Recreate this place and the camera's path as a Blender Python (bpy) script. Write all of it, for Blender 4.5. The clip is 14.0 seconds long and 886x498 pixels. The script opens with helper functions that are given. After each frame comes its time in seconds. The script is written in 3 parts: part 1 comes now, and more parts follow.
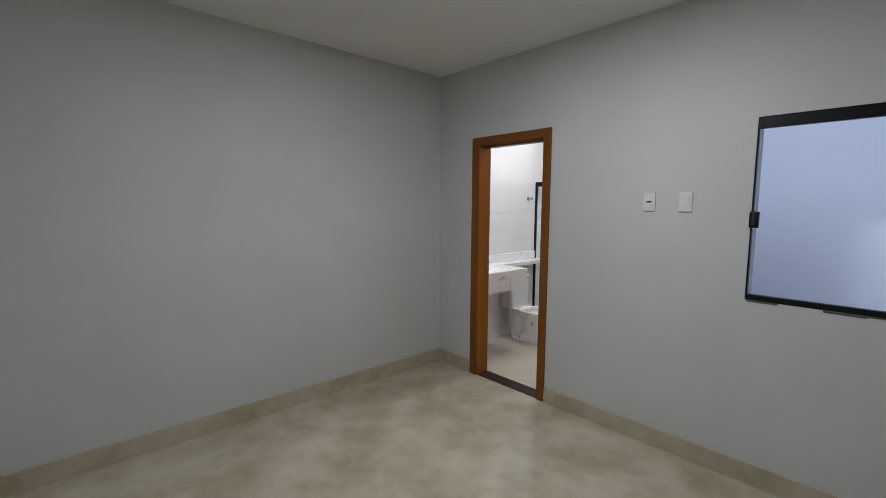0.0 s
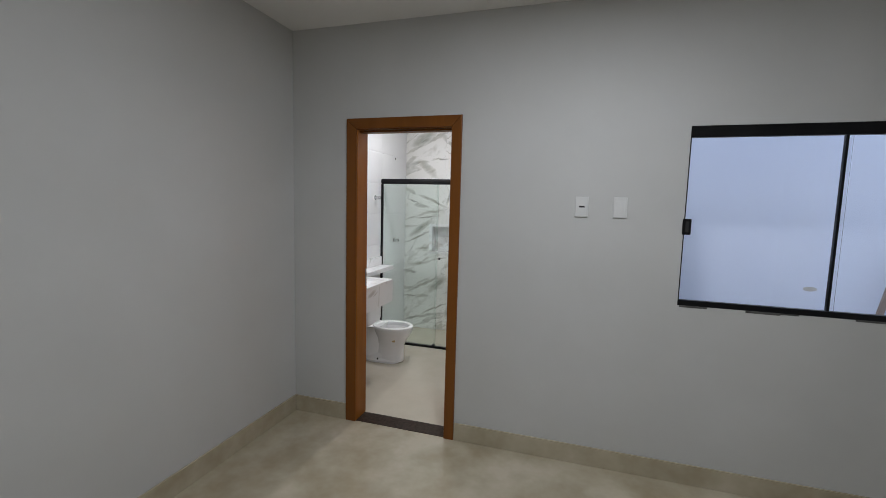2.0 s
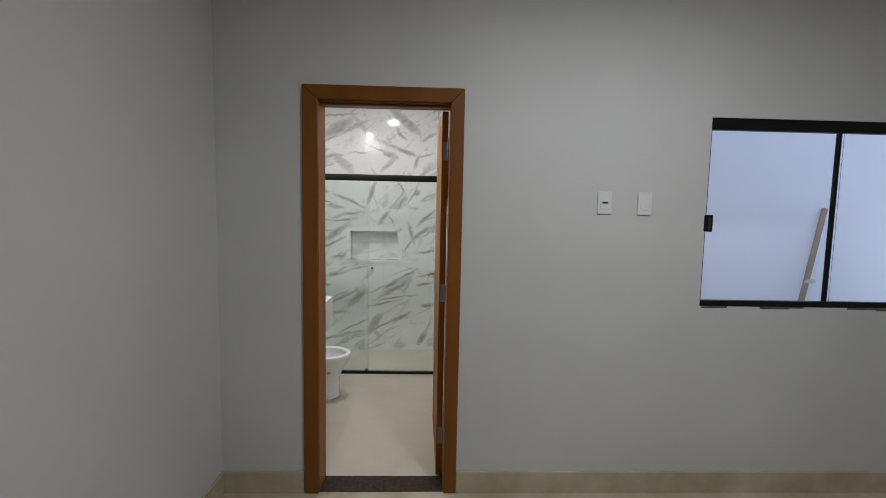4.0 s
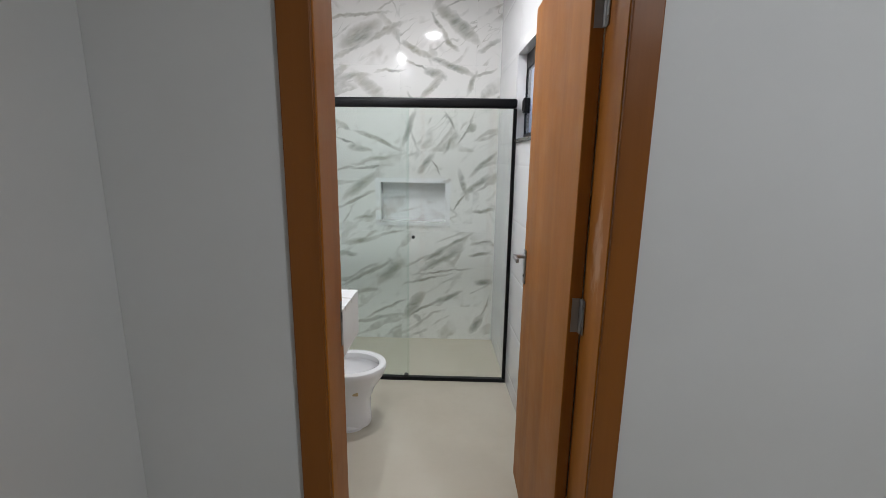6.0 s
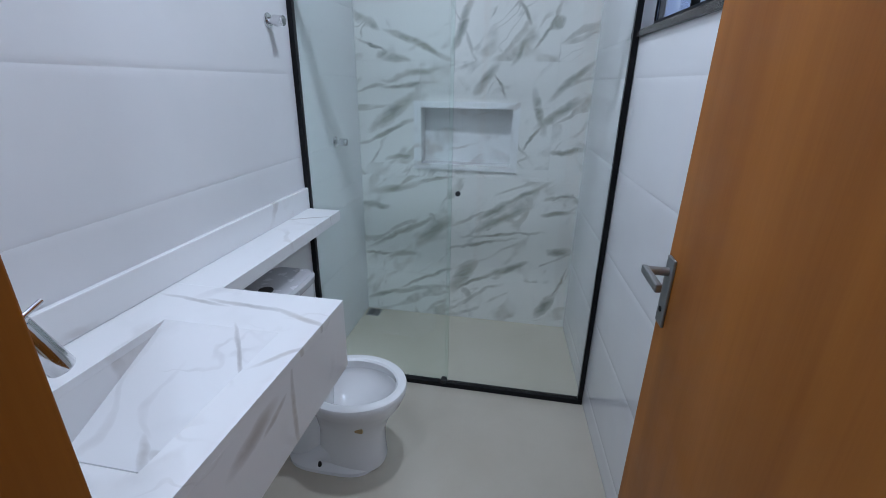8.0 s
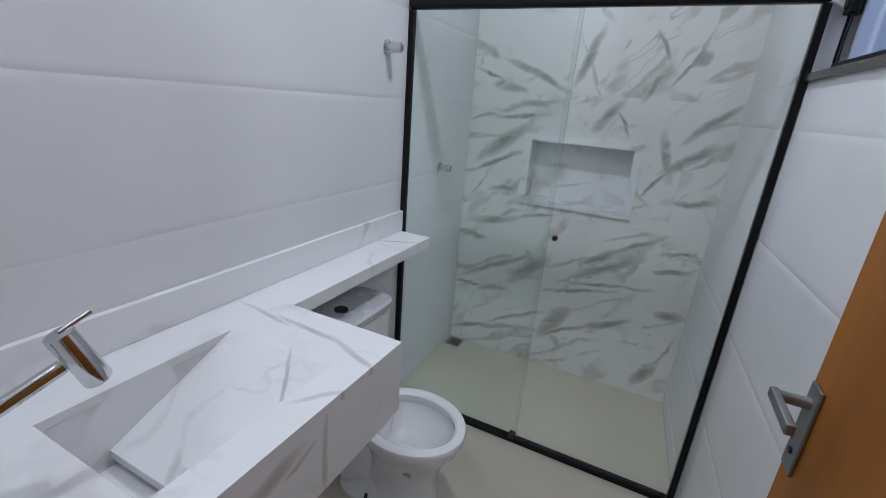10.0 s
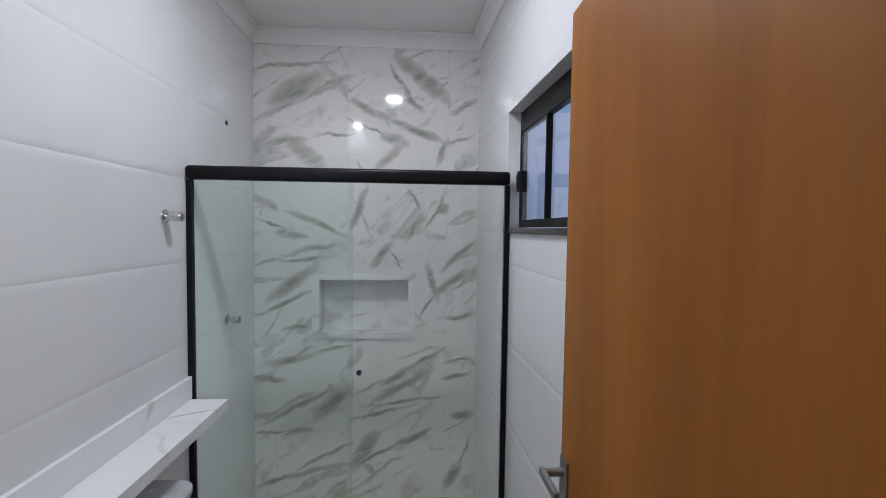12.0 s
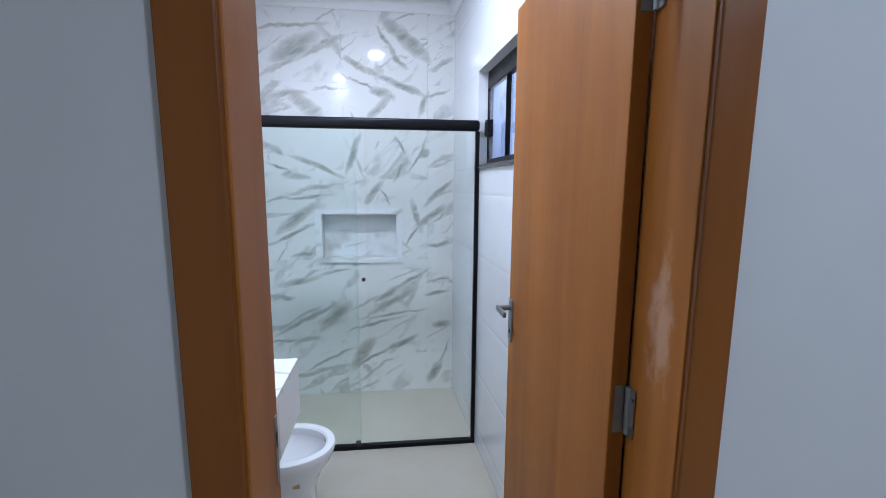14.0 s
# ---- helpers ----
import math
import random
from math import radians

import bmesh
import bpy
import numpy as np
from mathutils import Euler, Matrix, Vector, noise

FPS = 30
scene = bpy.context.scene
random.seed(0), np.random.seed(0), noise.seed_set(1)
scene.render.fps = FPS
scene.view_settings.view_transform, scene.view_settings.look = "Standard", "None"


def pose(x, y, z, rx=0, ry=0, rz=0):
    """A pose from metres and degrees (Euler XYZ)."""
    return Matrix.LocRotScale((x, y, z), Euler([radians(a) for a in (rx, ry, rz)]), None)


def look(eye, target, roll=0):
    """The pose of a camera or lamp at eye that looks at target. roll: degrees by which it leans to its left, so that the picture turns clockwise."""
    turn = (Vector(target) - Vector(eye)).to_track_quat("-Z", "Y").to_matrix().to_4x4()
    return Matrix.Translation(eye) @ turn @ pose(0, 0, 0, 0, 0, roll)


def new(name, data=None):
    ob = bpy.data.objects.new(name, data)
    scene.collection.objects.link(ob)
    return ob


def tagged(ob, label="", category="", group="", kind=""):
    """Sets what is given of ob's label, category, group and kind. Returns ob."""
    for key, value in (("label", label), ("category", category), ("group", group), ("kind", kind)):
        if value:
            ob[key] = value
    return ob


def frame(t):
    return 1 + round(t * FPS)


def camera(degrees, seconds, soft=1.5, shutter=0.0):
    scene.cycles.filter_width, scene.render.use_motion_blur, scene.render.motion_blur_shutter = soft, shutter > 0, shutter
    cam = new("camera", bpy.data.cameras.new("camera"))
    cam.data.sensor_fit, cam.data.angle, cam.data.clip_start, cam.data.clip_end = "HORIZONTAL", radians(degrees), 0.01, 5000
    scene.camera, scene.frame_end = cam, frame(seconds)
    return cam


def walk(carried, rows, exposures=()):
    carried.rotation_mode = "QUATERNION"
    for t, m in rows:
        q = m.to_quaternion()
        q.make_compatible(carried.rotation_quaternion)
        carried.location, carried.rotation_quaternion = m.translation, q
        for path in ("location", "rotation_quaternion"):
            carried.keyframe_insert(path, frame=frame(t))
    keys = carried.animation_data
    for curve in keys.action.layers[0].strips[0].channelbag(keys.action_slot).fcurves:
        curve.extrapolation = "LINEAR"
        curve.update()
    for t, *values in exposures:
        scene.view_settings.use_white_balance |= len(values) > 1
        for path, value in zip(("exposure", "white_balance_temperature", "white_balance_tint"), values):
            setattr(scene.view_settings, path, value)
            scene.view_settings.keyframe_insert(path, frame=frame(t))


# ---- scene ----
cam = camera(91.2, 14.0, soft=0.8)
PATH = [
    (0, (2.77, -2.894, 1.592), (1.301, -1.553, 1.386), 0.4),
    (0.5, (2.5, -2.877, 1.568), (1.162, -1.403, 1.37), 1.0),
    (1, (2.181, -2.855, 1.605), (1.065, -1.209, 1.396), 0.9),
    (1.5, (1.868, -2.827, 1.598), (1.028, -1.023, 1.4), 1.2),
    (2, (1.572, -2.746, 1.606), (0.981, -0.846, 1.403), 1.5),
    (2.2, (1.455, -2.709, 1.625), (0.947, -0.786, 1.414), 1.3),
    (4.3, (0.572, -2.131, 1.544), (0.656, -0.14, 1.377), 1.2),
    (4.5, (0.527, -2.006, 1.547), (0.601, -0.015, 1.372), 1.1),
    (5, (0.482, -1.69, 1.515), (0.508, 0.3, 1.315), 0.8),
    (5.5, (0.465, -1.363, 1.507), (0.414, 0.614, 1.206), 0.6),
    (6, (0.393, -1.019, 1.515), (0.345, 0.939, 1.108), 0.8),
    (6.5, (0.384, -0.701, 1.458), (0.349, 1.224, 0.915), 0.9),
    (7, (0.411, -0.443, 1.454), (0.364, 1.445, 0.796), 1.0),
    (7.5, (0.403, -0.226, 1.465), (0.356, 1.659, 0.799), 0.9),
    (8, (0.394, -0.049, 1.455), (0.063, 1.79, 0.742), 0.8),
    (8.2, (0.406, 0.0, 1.444), (-0.196, 1.751, 0.688), 0.3),
    (10.3, (0.426, 0.096, 1.509), (-0.376, 1.83, 0.919), 4.9),
    (10.5, (0.417, 0.078, 1.537), (-0.222, 1.906, 1.038), 3.5),
    (11, (0.407, 0.019, 1.592), (0.142, 1.958, 1.183), 1.7),
    (11.5, (0.404, -0.033, 1.617), (0.389, 1.947, 1.336), 0.8),
    (12, (0.383, -0.084, 1.632), (0.491, 1.911, 1.54), 0.8),
    (12.5, (0.381, -0.177, 1.662), (0.551, 1.802, 1.894), -0.9),
    (13, (0.373, -0.289, 1.636), (0.527, 1.703, 1.711), -0.9),
    (13.5, (0.345, -0.415, 1.583), (0.491, 1.57, 1.391), 0.1),
    (14, (0.293, -0.621, 1.53), (0.522, 1.345, 1.24), 0.4),
]
EXPOSURES = [
    (0, 0.05, 6200, 10), (2.2, 0.05, 6200, 10), (4.5, -0.02, 6350, 10), (5.5, 0.1, 6250, 10), (6.5, 0.18, 6050, 10), (7.0, 0.2, 5850, 10), (8.0, -0.3, 5150, 10), (10.3, -0.48, 5700, 11),
    (11.0, -0.54, 5950, 11), (12.5, -0.46, 5700, 11), (13.5, 0.0, 5300, 11), (14.0, 0.3, 5100, 11),
]
walk(cam, [(t, look(eye, target, roll)) for t, eye, target, roll in PATH], EXPOSURES)

# ---------------------------------------------------------------- world and light
world = bpy.data.worlds.new("sky")
scene.world = world
world.use_nodes = True
wn = world.node_tree.nodes
sky = wn.new("ShaderNodeTexSky")
sky.sky_type = "NISHITA"
sky.sun_disc = False
sky.sun_elevation = radians(65)
sky.sun_rotation = radians(192)
world.node_tree.links.new(sky.outputs[0], wn["Background"].inputs[0])
wn["Background"].inputs[1].default_value = 0.15

sun_data = bpy.data.lights.new("sun", "SUN")
sun_data.energy, sun_data.angle, sun_data.color = 2.6, radians(30), (0.94, 0.97, 1.0)
sun = new("sun", sun_data)
sun.matrix_basis = look((0, 0, 10), (0.09, 0.42, 9.08))


def area(name, m, sx, sy, watts, color, shape="RECTANGLE"):
    d = bpy.data.lights.new(name, "AREA")
    d.shape, d.size, d.size_y, d.energy, d.color = shape, sx, sy, watts, color
    ob = new(name, d)
    ob.matrix_basis = m
    return ob


LAMP_A = (0.155, 1.295)
LAMP_B = (-0.30, 0.27)
CEIL_BATH = 2.75
CEIL_BED = 2.805
area("downlight_lamp_a", pose(LAMP_A[0], LAMP_A[1], CEIL_BATH - 0.022), 0.11, 0.11, 11.8, (1.0, 0.985, 0.965), "DISK")
area("downlight_lamp_b", pose(LAMP_B[0], LAMP_B[1], CEIL_BATH - 0.022), 0.05, 0.05, 7.0, (1.0, 0.985, 0.965), "DISK")
# unseen ceiling lamp, added as fill so the bedroom is bright enough
LAMP_C = (1.6, -1.6)
area("bedroom_fill_lamp", pose(LAMP_C[0], LAMP_C[1], CEIL_BED - 0.03), 0.26, 0.26, 25, (0.94, 0.97, 1.0), "DISK")


# ---------------------------------------------------------------- helpers
def world_of(ob):
    m = ob.matrix_basis.copy()
    while ob.parent:
        m = ob.parent.matrix_basis @ ob.matrix_parent_inverse @ m
        ob = ob.parent
    return m


def mesh_of(name, bm, material, smooth=False):
    bmesh.ops.recalc_face_normals(bm, faces=bm.faces)
    me = bpy.data.meshes.new(name)
    bm.to_mesh(me)
    bm.free()
    me.materials.append(material)
    if smooth:
        for p in me.polygons:
            p.use_smooth = True
        me.set_sharp_from_angle(angle=radians(38))
    return me


def part(name, bm, material, parent=None, label="", smooth=False):
    ob = new(name, mesh_of(name, bm, material, smooth))
    if parent:
        ob.parent = parent
        ob.matrix_parent_inverse = world_of(parent).inverted()
    if label:
        tagged(ob, label)
    return ob


def thing(name, at, label, category, group="", kind=""):
    ob = new(name)
    ob.empty_display_size = 0.05
    ob.matrix_basis = pose(*at)
    return tagged(ob, label, category, group, kind)


def add_box(bm, x0, x1, y0, y1, z0, z1, bevel=0.0, seg=2, m=None):
    geo = bmesh.ops.create_cube(bm, size=1, matrix=Matrix.Translation(((x0 + x1) / 2, (y0 + y1) / 2, (z0 + z1) / 2))
                                @ Matrix.Diagonal((abs(x1 - x0), abs(y1 - y0), abs(z1 - z0), 1)))
    vs = geo["verts"]
    if bevel:
        es = list({e for v in vs for e in v.link_edges})
        r = bmesh.ops.bevel(bm, geom=es, offset=bevel, segments=seg, affect="EDGES", profile=0.5)
        vs = list({v for f in r["faces"] for v in f.verts} | {v for v in vs if v.is_valid})
    if m is not None:
        bmesh.ops.transform(bm, matrix=m, verts=vs)
    return vs


def box(*a, bevel=0.0, seg=2, m=None):
    bm = bmesh.new()
    add_box(bm, *a, bevel=bevel, seg=seg, m=m)
    return bm


def add_rod(bm, a, b, r, r2=None, n=24, bevel=0.0):
    a, b = Vector(a), Vector(b)
    turn = (b - a).to_track_quat("Z", "Y").to_matrix().to_4x4()
    g = bmesh.ops.create_cone(bm, cap_ends=True, segments=n, radius1=r, radius2=r if r2 is None else r2, depth=(b - a).length,
                              matrix=Matrix.Translation((a + b) / 2) @ turn)
    if bevel:
        es = [e for e in {e for v in g["verts"] for e in v.link_edges} if any(len(f.verts) > 4 for f in e.link_faces)]
        bmesh.ops.bevel(bm, geom=es, offset=bevel, segments=2, affect="EDGES", profile=0.5)


def rod(a, b, r, r2=None, n=24, bevel=0.0):
    bm = bmesh.new()
    add_rod(bm, a, b, r, r2, n, bevel)
    return bm


def cells(x0, x1, z0, z1, holes):
    """Rectangles that fill a wall face around its holes."""
    xs = sorted({x0, x1, *[h[0] for h in holes], *[h[1] for h in holes]})
    zs = sorted({z0, z1, *[h[2] for h in holes], *[h[3] for h in holes]})
    xs = [x for x in xs if x0 <= x <= x1]
    zs = [z for z in zs if z0 <= z <= z1]
    out = []
    for a, b in zip(xs, xs[1:]):
        for c, d in zip(zs, zs[1:]):
            if not any(h[0] - 1e-6 <= a and b <= h[1] + 1e-6 and h[2] - 1e-6 <= c and d <= h[3] + 1e-6 for h in holes):
                out.append((a, b, c, d))
    return out


def holed_slab(us, vs, holes, w0, w1, place):
    """A slab over us x vs with rectangular holes, as one closed mesh; place(u, v, w) gives the point."""
    bm = bmesh.new()
    key = {}

    def vert(u, v, w):
        k = (round(u, 5), round(v, 5), w)
        if k not in key:
            key[k] = bm.verts.new(place(u, v, w))
        return key[k]

    cs = cells(us[0], us[1], vs[0], vs[1], holes)
    edges = {}
    for a, b, c, d in cs:
        ring = [(a, c), (b, c), (b, d), (a, d)]
        for w in (w0, w1):
            bm.faces.new([vert(u, v, w) for u, v in ring])
        for p, q in zip(ring, ring[1:] + ring[:1]):
            k = frozenset((p, q))
            edges[k] = None if k in edges else (p, q)
    for pq in edges.values():
        if pq:
            (a, c), (b, d) = pq
            bm.faces.new([vert(a, c, w0), vert(b, d, w0), vert(b, d, w1), vert(a, c, w1)])
    return bm


# ---------------------------------------------------------------- materials
def material(name):
    m = bpy.data.materials.new(name)
    m.use_nodes = True
    t = m.node_tree
    return m, t.nodes, t.links, t.nodes["Principled BSDF"]


def node(ns, kind, **values):
    n = ns.new(kind)
    for k, v in values.items():
        n.inputs[k].default_value = v
    return n


def coords(ns, ls, scale=(1, 1, 1), rot=(0, 0, 0), vary=False):
    tc = ns.new("ShaderNodeTexCoord")
    mp = ns.new("ShaderNodeMapping")
    mp.inputs["Scale"].default_value = scale
    mp.inputs["Rotation"].default_value = [radians(a) for a in rot]
    src = tc.outputs["Object"]
    if vary:
        oi = ns.new("ShaderNodeObjectInfo")
        mul = ns.new("ShaderNodeVectorMath")
        mul.operation = "MULTIPLY_ADD"
        mul.inputs[1].default_value = (13.7, 5.1, 29.3)
        ls.new(oi.outputs["Random"], mul.inputs[0])
        ls.new(src, mul.inputs[2])
        src = mul.outputs[0]
    ls.new(src, mp.inputs[0])
    return mp.outputs[0]


def ramp(ns, ls, src, stops):
    r = ns.new("ShaderNodeValToRGB")
    el = r.color_ramp.elements
    while len(el) < len(stops):
        el.new(0.5)
    for e, (p, c) in zip(el, stops):
        e.position = p
        e.color = (*c, 1) if not isinstance(c, float) else (c, c, c, 1)
    ls.new(src, r.inputs[0])
    return r.outputs[0]


def noise_tex(ns, ls, vec, scale, detail=4, rough=0.55, distortion=0.0):
    n = node(ns, "ShaderNodeTexNoise", Scale=scale, Detail=detail, Roughness=rough, Distortion=distortion)
    ls.new(vec, n.inputs["Vector"])
    return n.outputs[0]


def bumped(ns, ls, bsdf, height, strength, distance=0.002):
    b = node(ns, "ShaderNodeBump", Strength=strength, Distance=distance)
    ls.new(height, b.inputs["Height"])
    ls.new(b.outputs[0], bsdf.inputs["Normal"])


def mottled(name, stops, scale, rough=(0.5, 0.6), grain=300, bump=0.1, distance=0.001, detail=5, metal=0.0, distortion=0.0, spec=0.5):
    """Two-scale surface: broad blotches in colour, fine grain in relief and gloss."""
    m, ns, ls, b = material(name)
    v = coords(ns, ls)
    ls.new(ramp(ns, ls, noise_tex(ns, ls, v, scale, detail, 0.6, distortion), stops), b.inputs["Base Color"])
    fine = noise_tex(ns, ls, v, grain, 3)
    ls.new(ramp(ns, ls, noise_tex(ns, ls, v, scale * 4, 4), [(0.3, rough[0]), (0.7, rough[1])]), b.inputs["Roughness"])
    b.inputs["Metallic"].default_value = metal
    b.inputs["Specular IOR Level"].default_value = spec
    if bump:
        bumped(ns, ls, b, fine, bump, distance)
    return m


M_WALL = mottled("grey_wall_paint", [(0.3, (0.53, 0.53, 0.52)), (0.7, (0.58, 0.58, 0.575))], 1.3, (0.55, 0.7), 160, 0.15, 0.0008)
M_CEIL = mottled("white_ceiling_paint", [(0.3, (0.80, 0.785, 0.77)), (0.7, (0.85, 0.835, 0.82))], 0.9, (0.7, 0.85), 120, 0.1, 0.0008)
M_YARD = mottled("yard_wall_paint", [(0.3, (0.66, 0.71, 0.86)), (0.7, (0.72, 0.77, 0.90))], 0.8, (0.7, 0.85), 90, 0.2, 0.001)
M_CONCRETE = mottled("yard_concrete", [(0.3, (0.25, 0.25, 0.24)), (0.7, (0.36, 0.35, 0.33))], 2, (0.8, 0.9), 90, 0.4, 0.002)
M_BLACK = mottled("black_aluminium", [(0.3, (0.006, 0.006, 0.007)), (0.7, (0.010, 0.010, 0.011))], 6, (0.3, 0.42), 400, 0.05, spec=0.18)
M_SILL = mottled("dark_granite", [(0.35, (0.020, 0.016, 0.014)), (0.65, (0.06, 0.05, 0.045))], 60, (0.15, 0.3), 300, 0.04)
M_THRESHOLD = mottled("brown_granite", [(0.35, (0.022, 0.013, 0.009)), (0.65, (0.055, 0.035, 0.025))], 50, (0.4, 0.55), 300, 0.04, spec=0.2)
M_CHROME = mottled("chrome", [(0.3, (0.62, 0.62, 0.63)), (0.7, (0.7, 0.7, 0.71))], 8, (0.08, 0.18), 200, 0.02, metal=1.0)
M_STEEL = mottled("brushed_steel", [(0.3, (0.28, 0.28, 0.28)), (0.7, (0.36, 0.36, 0.36))], 12, (0.4, 0.55), 300, 0.05, metal=1.0)
M_CERAMIC = mottled("white_ceramic", [(0.3, (0.78, 0.78, 0.78)), (0.7, (0.82, 0.82, 0.82))], 3, (0.06, 0.12), 60, 0.02)
M_GREY_LID = mottled("cistern_plastic", [(0.3, (0.52, 0.52, 0.54)), (0.7, (0.58, 0.58, 0.6))], 5, (0.2, 0.3), 200, 0.03)
M_DARK = mottled("dark_rubber", [(0.3, (0.012, 0.012, 0.012)), (0.7, (0.02, 0.02, 0.02))], 8, (0.5, 0.7), 200, 0.1)
M_PLASTIC = mottled("white_plastic", [(0.3, (0.66, 0.66, 0.655)), (0.7, (0.70, 0.70, 0.695))], 8, (0.3, 0.4), 300, 0.03)
M_STICKER = mottled("brown_sticker", [(0.3, (0.42, 0.3, 0.14)), (0.7, (0.5, 0.38, 0.2))], 30, (0.4, 0.5), 300, 0.03)
M_PLANK = mottled("weathered_timber", [(0.3, (0.24, 0.18, 0.16)), (0.7, (0.34, 0.26, 0.22))], 9, (0.7, 0.85), 120, 0.3)
M_MORTAR = mottled("grey_mortar", [(0.3, (0.05, 0.05, 0.05)), (0.7, (0.14, 0.135, 0.13))], 25, (0.8, 0.9), 90, 0.5, 0.003)
M_GROUT = mottled("pale_grout", [(0.3, (0.6, 0.6, 0.59)), (0.7, (0.66, 0.66, 0.65))], 20, (0.7, 0.8), 200, 0.1)
M_FLOOR = mottled("beige_porcelain_floor", [(0.32, (0.36, 0.305, 0.21)), (0.5, (0.46, 0.405, 0.30)), (0.66, (0.55, 0.495, 0.39))], 2.3, (0.12, 0.2), 30, 0.02, 0.0005, detail=4)
M_FLOOR_BATH = mottled("cream_porcelain_floor", [(0.28, (0.50, 0.455, 0.365)), (0.5, (0.55, 0.505, 0.415)), (0.74, (0.59, 0.55, 0.46))], 1.4, (0.16, 0.26), 40, 0.03, 0.0006, detail=6)


def white_tile():
    m, ns, ls, b = material("white_wall_tile")
    v = coords(ns, ls, vary=True)
    ls.new(ramp(ns, ls, noise_tex(ns, ls, v, 2.0), [(0.3, (0.74, 0.74, 0.75)), (0.7, (0.79, 0.79, 0.795))]), b.inputs["Base Color"])
    ls.new(ramp(ns, ls, noise_tex(ns, ls, v, 7), [(0.3, 0.035), (0.7, 0.07)]), b.inputs["Roughness"])
    wave = noise_tex(ns, ls, coords(ns, ls, (1, 0.7, 2.2), vary=True), 3.0, 2)
    bumped(ns, ls, b, wave, 0.08, 0.012)
    return m


def wood(name, dark, light, rough):
    m, ns, ls, b = material(name)
    v = coords(ns, ls, (1, 1, 0.07), vary=True)
    broad = noise_tex(ns, ls, v, 9, 3, 0.5, 0.6)
    fine = noise_tex(ns, ls, coords(ns, ls, (1, 1, 0.02), vary=True), 170, 4, 0.7)
    mix = ns.new("ShaderNodeMath")
    mix.operation = "MULTIPLY_ADD"
    mix.inputs[1].default_value = 0.2
    ls.new(fine, mix.inputs[0])
    sc = ns.new("ShaderNodeMath")
    sc.operation = "MULTIPLY"
    sc.inputs[1].default_value = 0.8
    ls.new(broad, sc.inputs[0])
    ls.new(sc.outputs[0], mix.inputs[2])
    ls.new(ramp(ns, ls, mix.outputs[0], [(0.34, dark), (0.66, light)]), b.inputs["Base Color"])
    ls.new(ramp(ns, ls, noise_tex(ns, ls, coords(ns, ls), 5), [(0.3, rough[0]), (0.7, rough[1])]), b.inputs["Roughness"])
    b.inputs["Specular IOR Level"].default_value = 0.3
    bumped(ns, ls, b, fine, 0.08, 0.0005)
    return m


def smeared(mat, centre, reach, colour):
    """A pale dried smear with ragged edges on a copy of a material."""
    m = mat.copy()
    ns, ls = m.node_tree.nodes, m.node_tree.links
    b = ns["Principled BSDF"]
    old = b.inputs["Base Color"].links[0].from_socket
    v = coords(ns, ls)
    off = ns.new("ShaderNodeVectorMath")
    off.operation = "SUBTRACT"
    off.inputs[1].default_value = centre
    ls.new(v, off.inputs[0])
    div = ns.new("ShaderNodeVectorMath")
    div.operation = "DIVIDE"
    div.inputs[1].default_value = reach
    ls.new(off.outputs[0], div.inputs[0])
    ln = ns.new("ShaderNodeVectorMath")
    ln.operation = "LENGTH"
    ls.new(div.outputs[0], ln.inputs[0])
    rag = noise_tex(ns, ls, coords(ns, ls, (1, 1.6, 0.8)), 17, 5, 0.6)
    sm = ns.new("ShaderNodeMath")
    sm.operation = "MULTIPLY_ADD"
    sm.inputs[1].default_value = 2.6
    ls.new(rag, sm.inputs[0])
    ls.new(ln.outputs["Value"], sm.inputs[2])
    sc = ns.new("ShaderNodeMapRange")
    sc.inputs["From Min"].default_value, sc.inputs["From Max"].default_value = 1.55, 2.15
    sc.inputs["To Min"].default_value, sc.inputs["To Max"].default_value = 0.36, 0.0
    ls.new(sm.outputs[0], sc.inputs["Value"])
    mix = ns.new("ShaderNodeMix")
    mix.data_type = "RGBA"
    ls.new(sc.outputs[0], mix.inputs["Factor"])
    ls.new(old, mix.inputs["A"])
    mix.inputs["B"].default_value = (*colour, 1)
    ls.new(mix.outputs["Result"], b.inputs["Base Color"])
    return m


# the shower tiles' print, tile by tile: centre x, centre z, length, width, slant in degrees
VEINS = {}
VEINS["upper left"] = [(-0.35, 2.56, 0.43, 0.02, 7), (-0.34, 2.42, 0.32, 0.099, 28), (-0.45, 2.3, 0.27, 0.03, 25), (-0.18, 2.43, 0.33, 0.036, 27), (-0.43, 2.13, 0.29, 0.036, 3), (-0.29, 2.06, 0.27, 0.079, -38), (-0.12, 2.17, 0.21, 0.017, 4)]
VEINS["upper middle"] = [(0.39, 2.5, 0.38, 0.066, -40), (0.24, 2.51, 0.16, 0.02, -58), (0.33, 2.39, 0.18, 0.033, -47), (0.05, 2.33, 0.16, 0.033, -28), (0.32, 2.22, 0.45, 0.036, -22), (0.07, 2.22, 0.23, 0.017, -23), (0.23, 2.15, 0.16, 0.05, -19), (0.21, 2.06, 0.22, 0.043, 46)]
VEINS["upper side"] = [(0.63, 2.35, 0.17, 0.03, 33), (0.61, 2.16, 0.16, 0.02, 21), (0.51, 2.07, 0.18, 0.03, 70)]
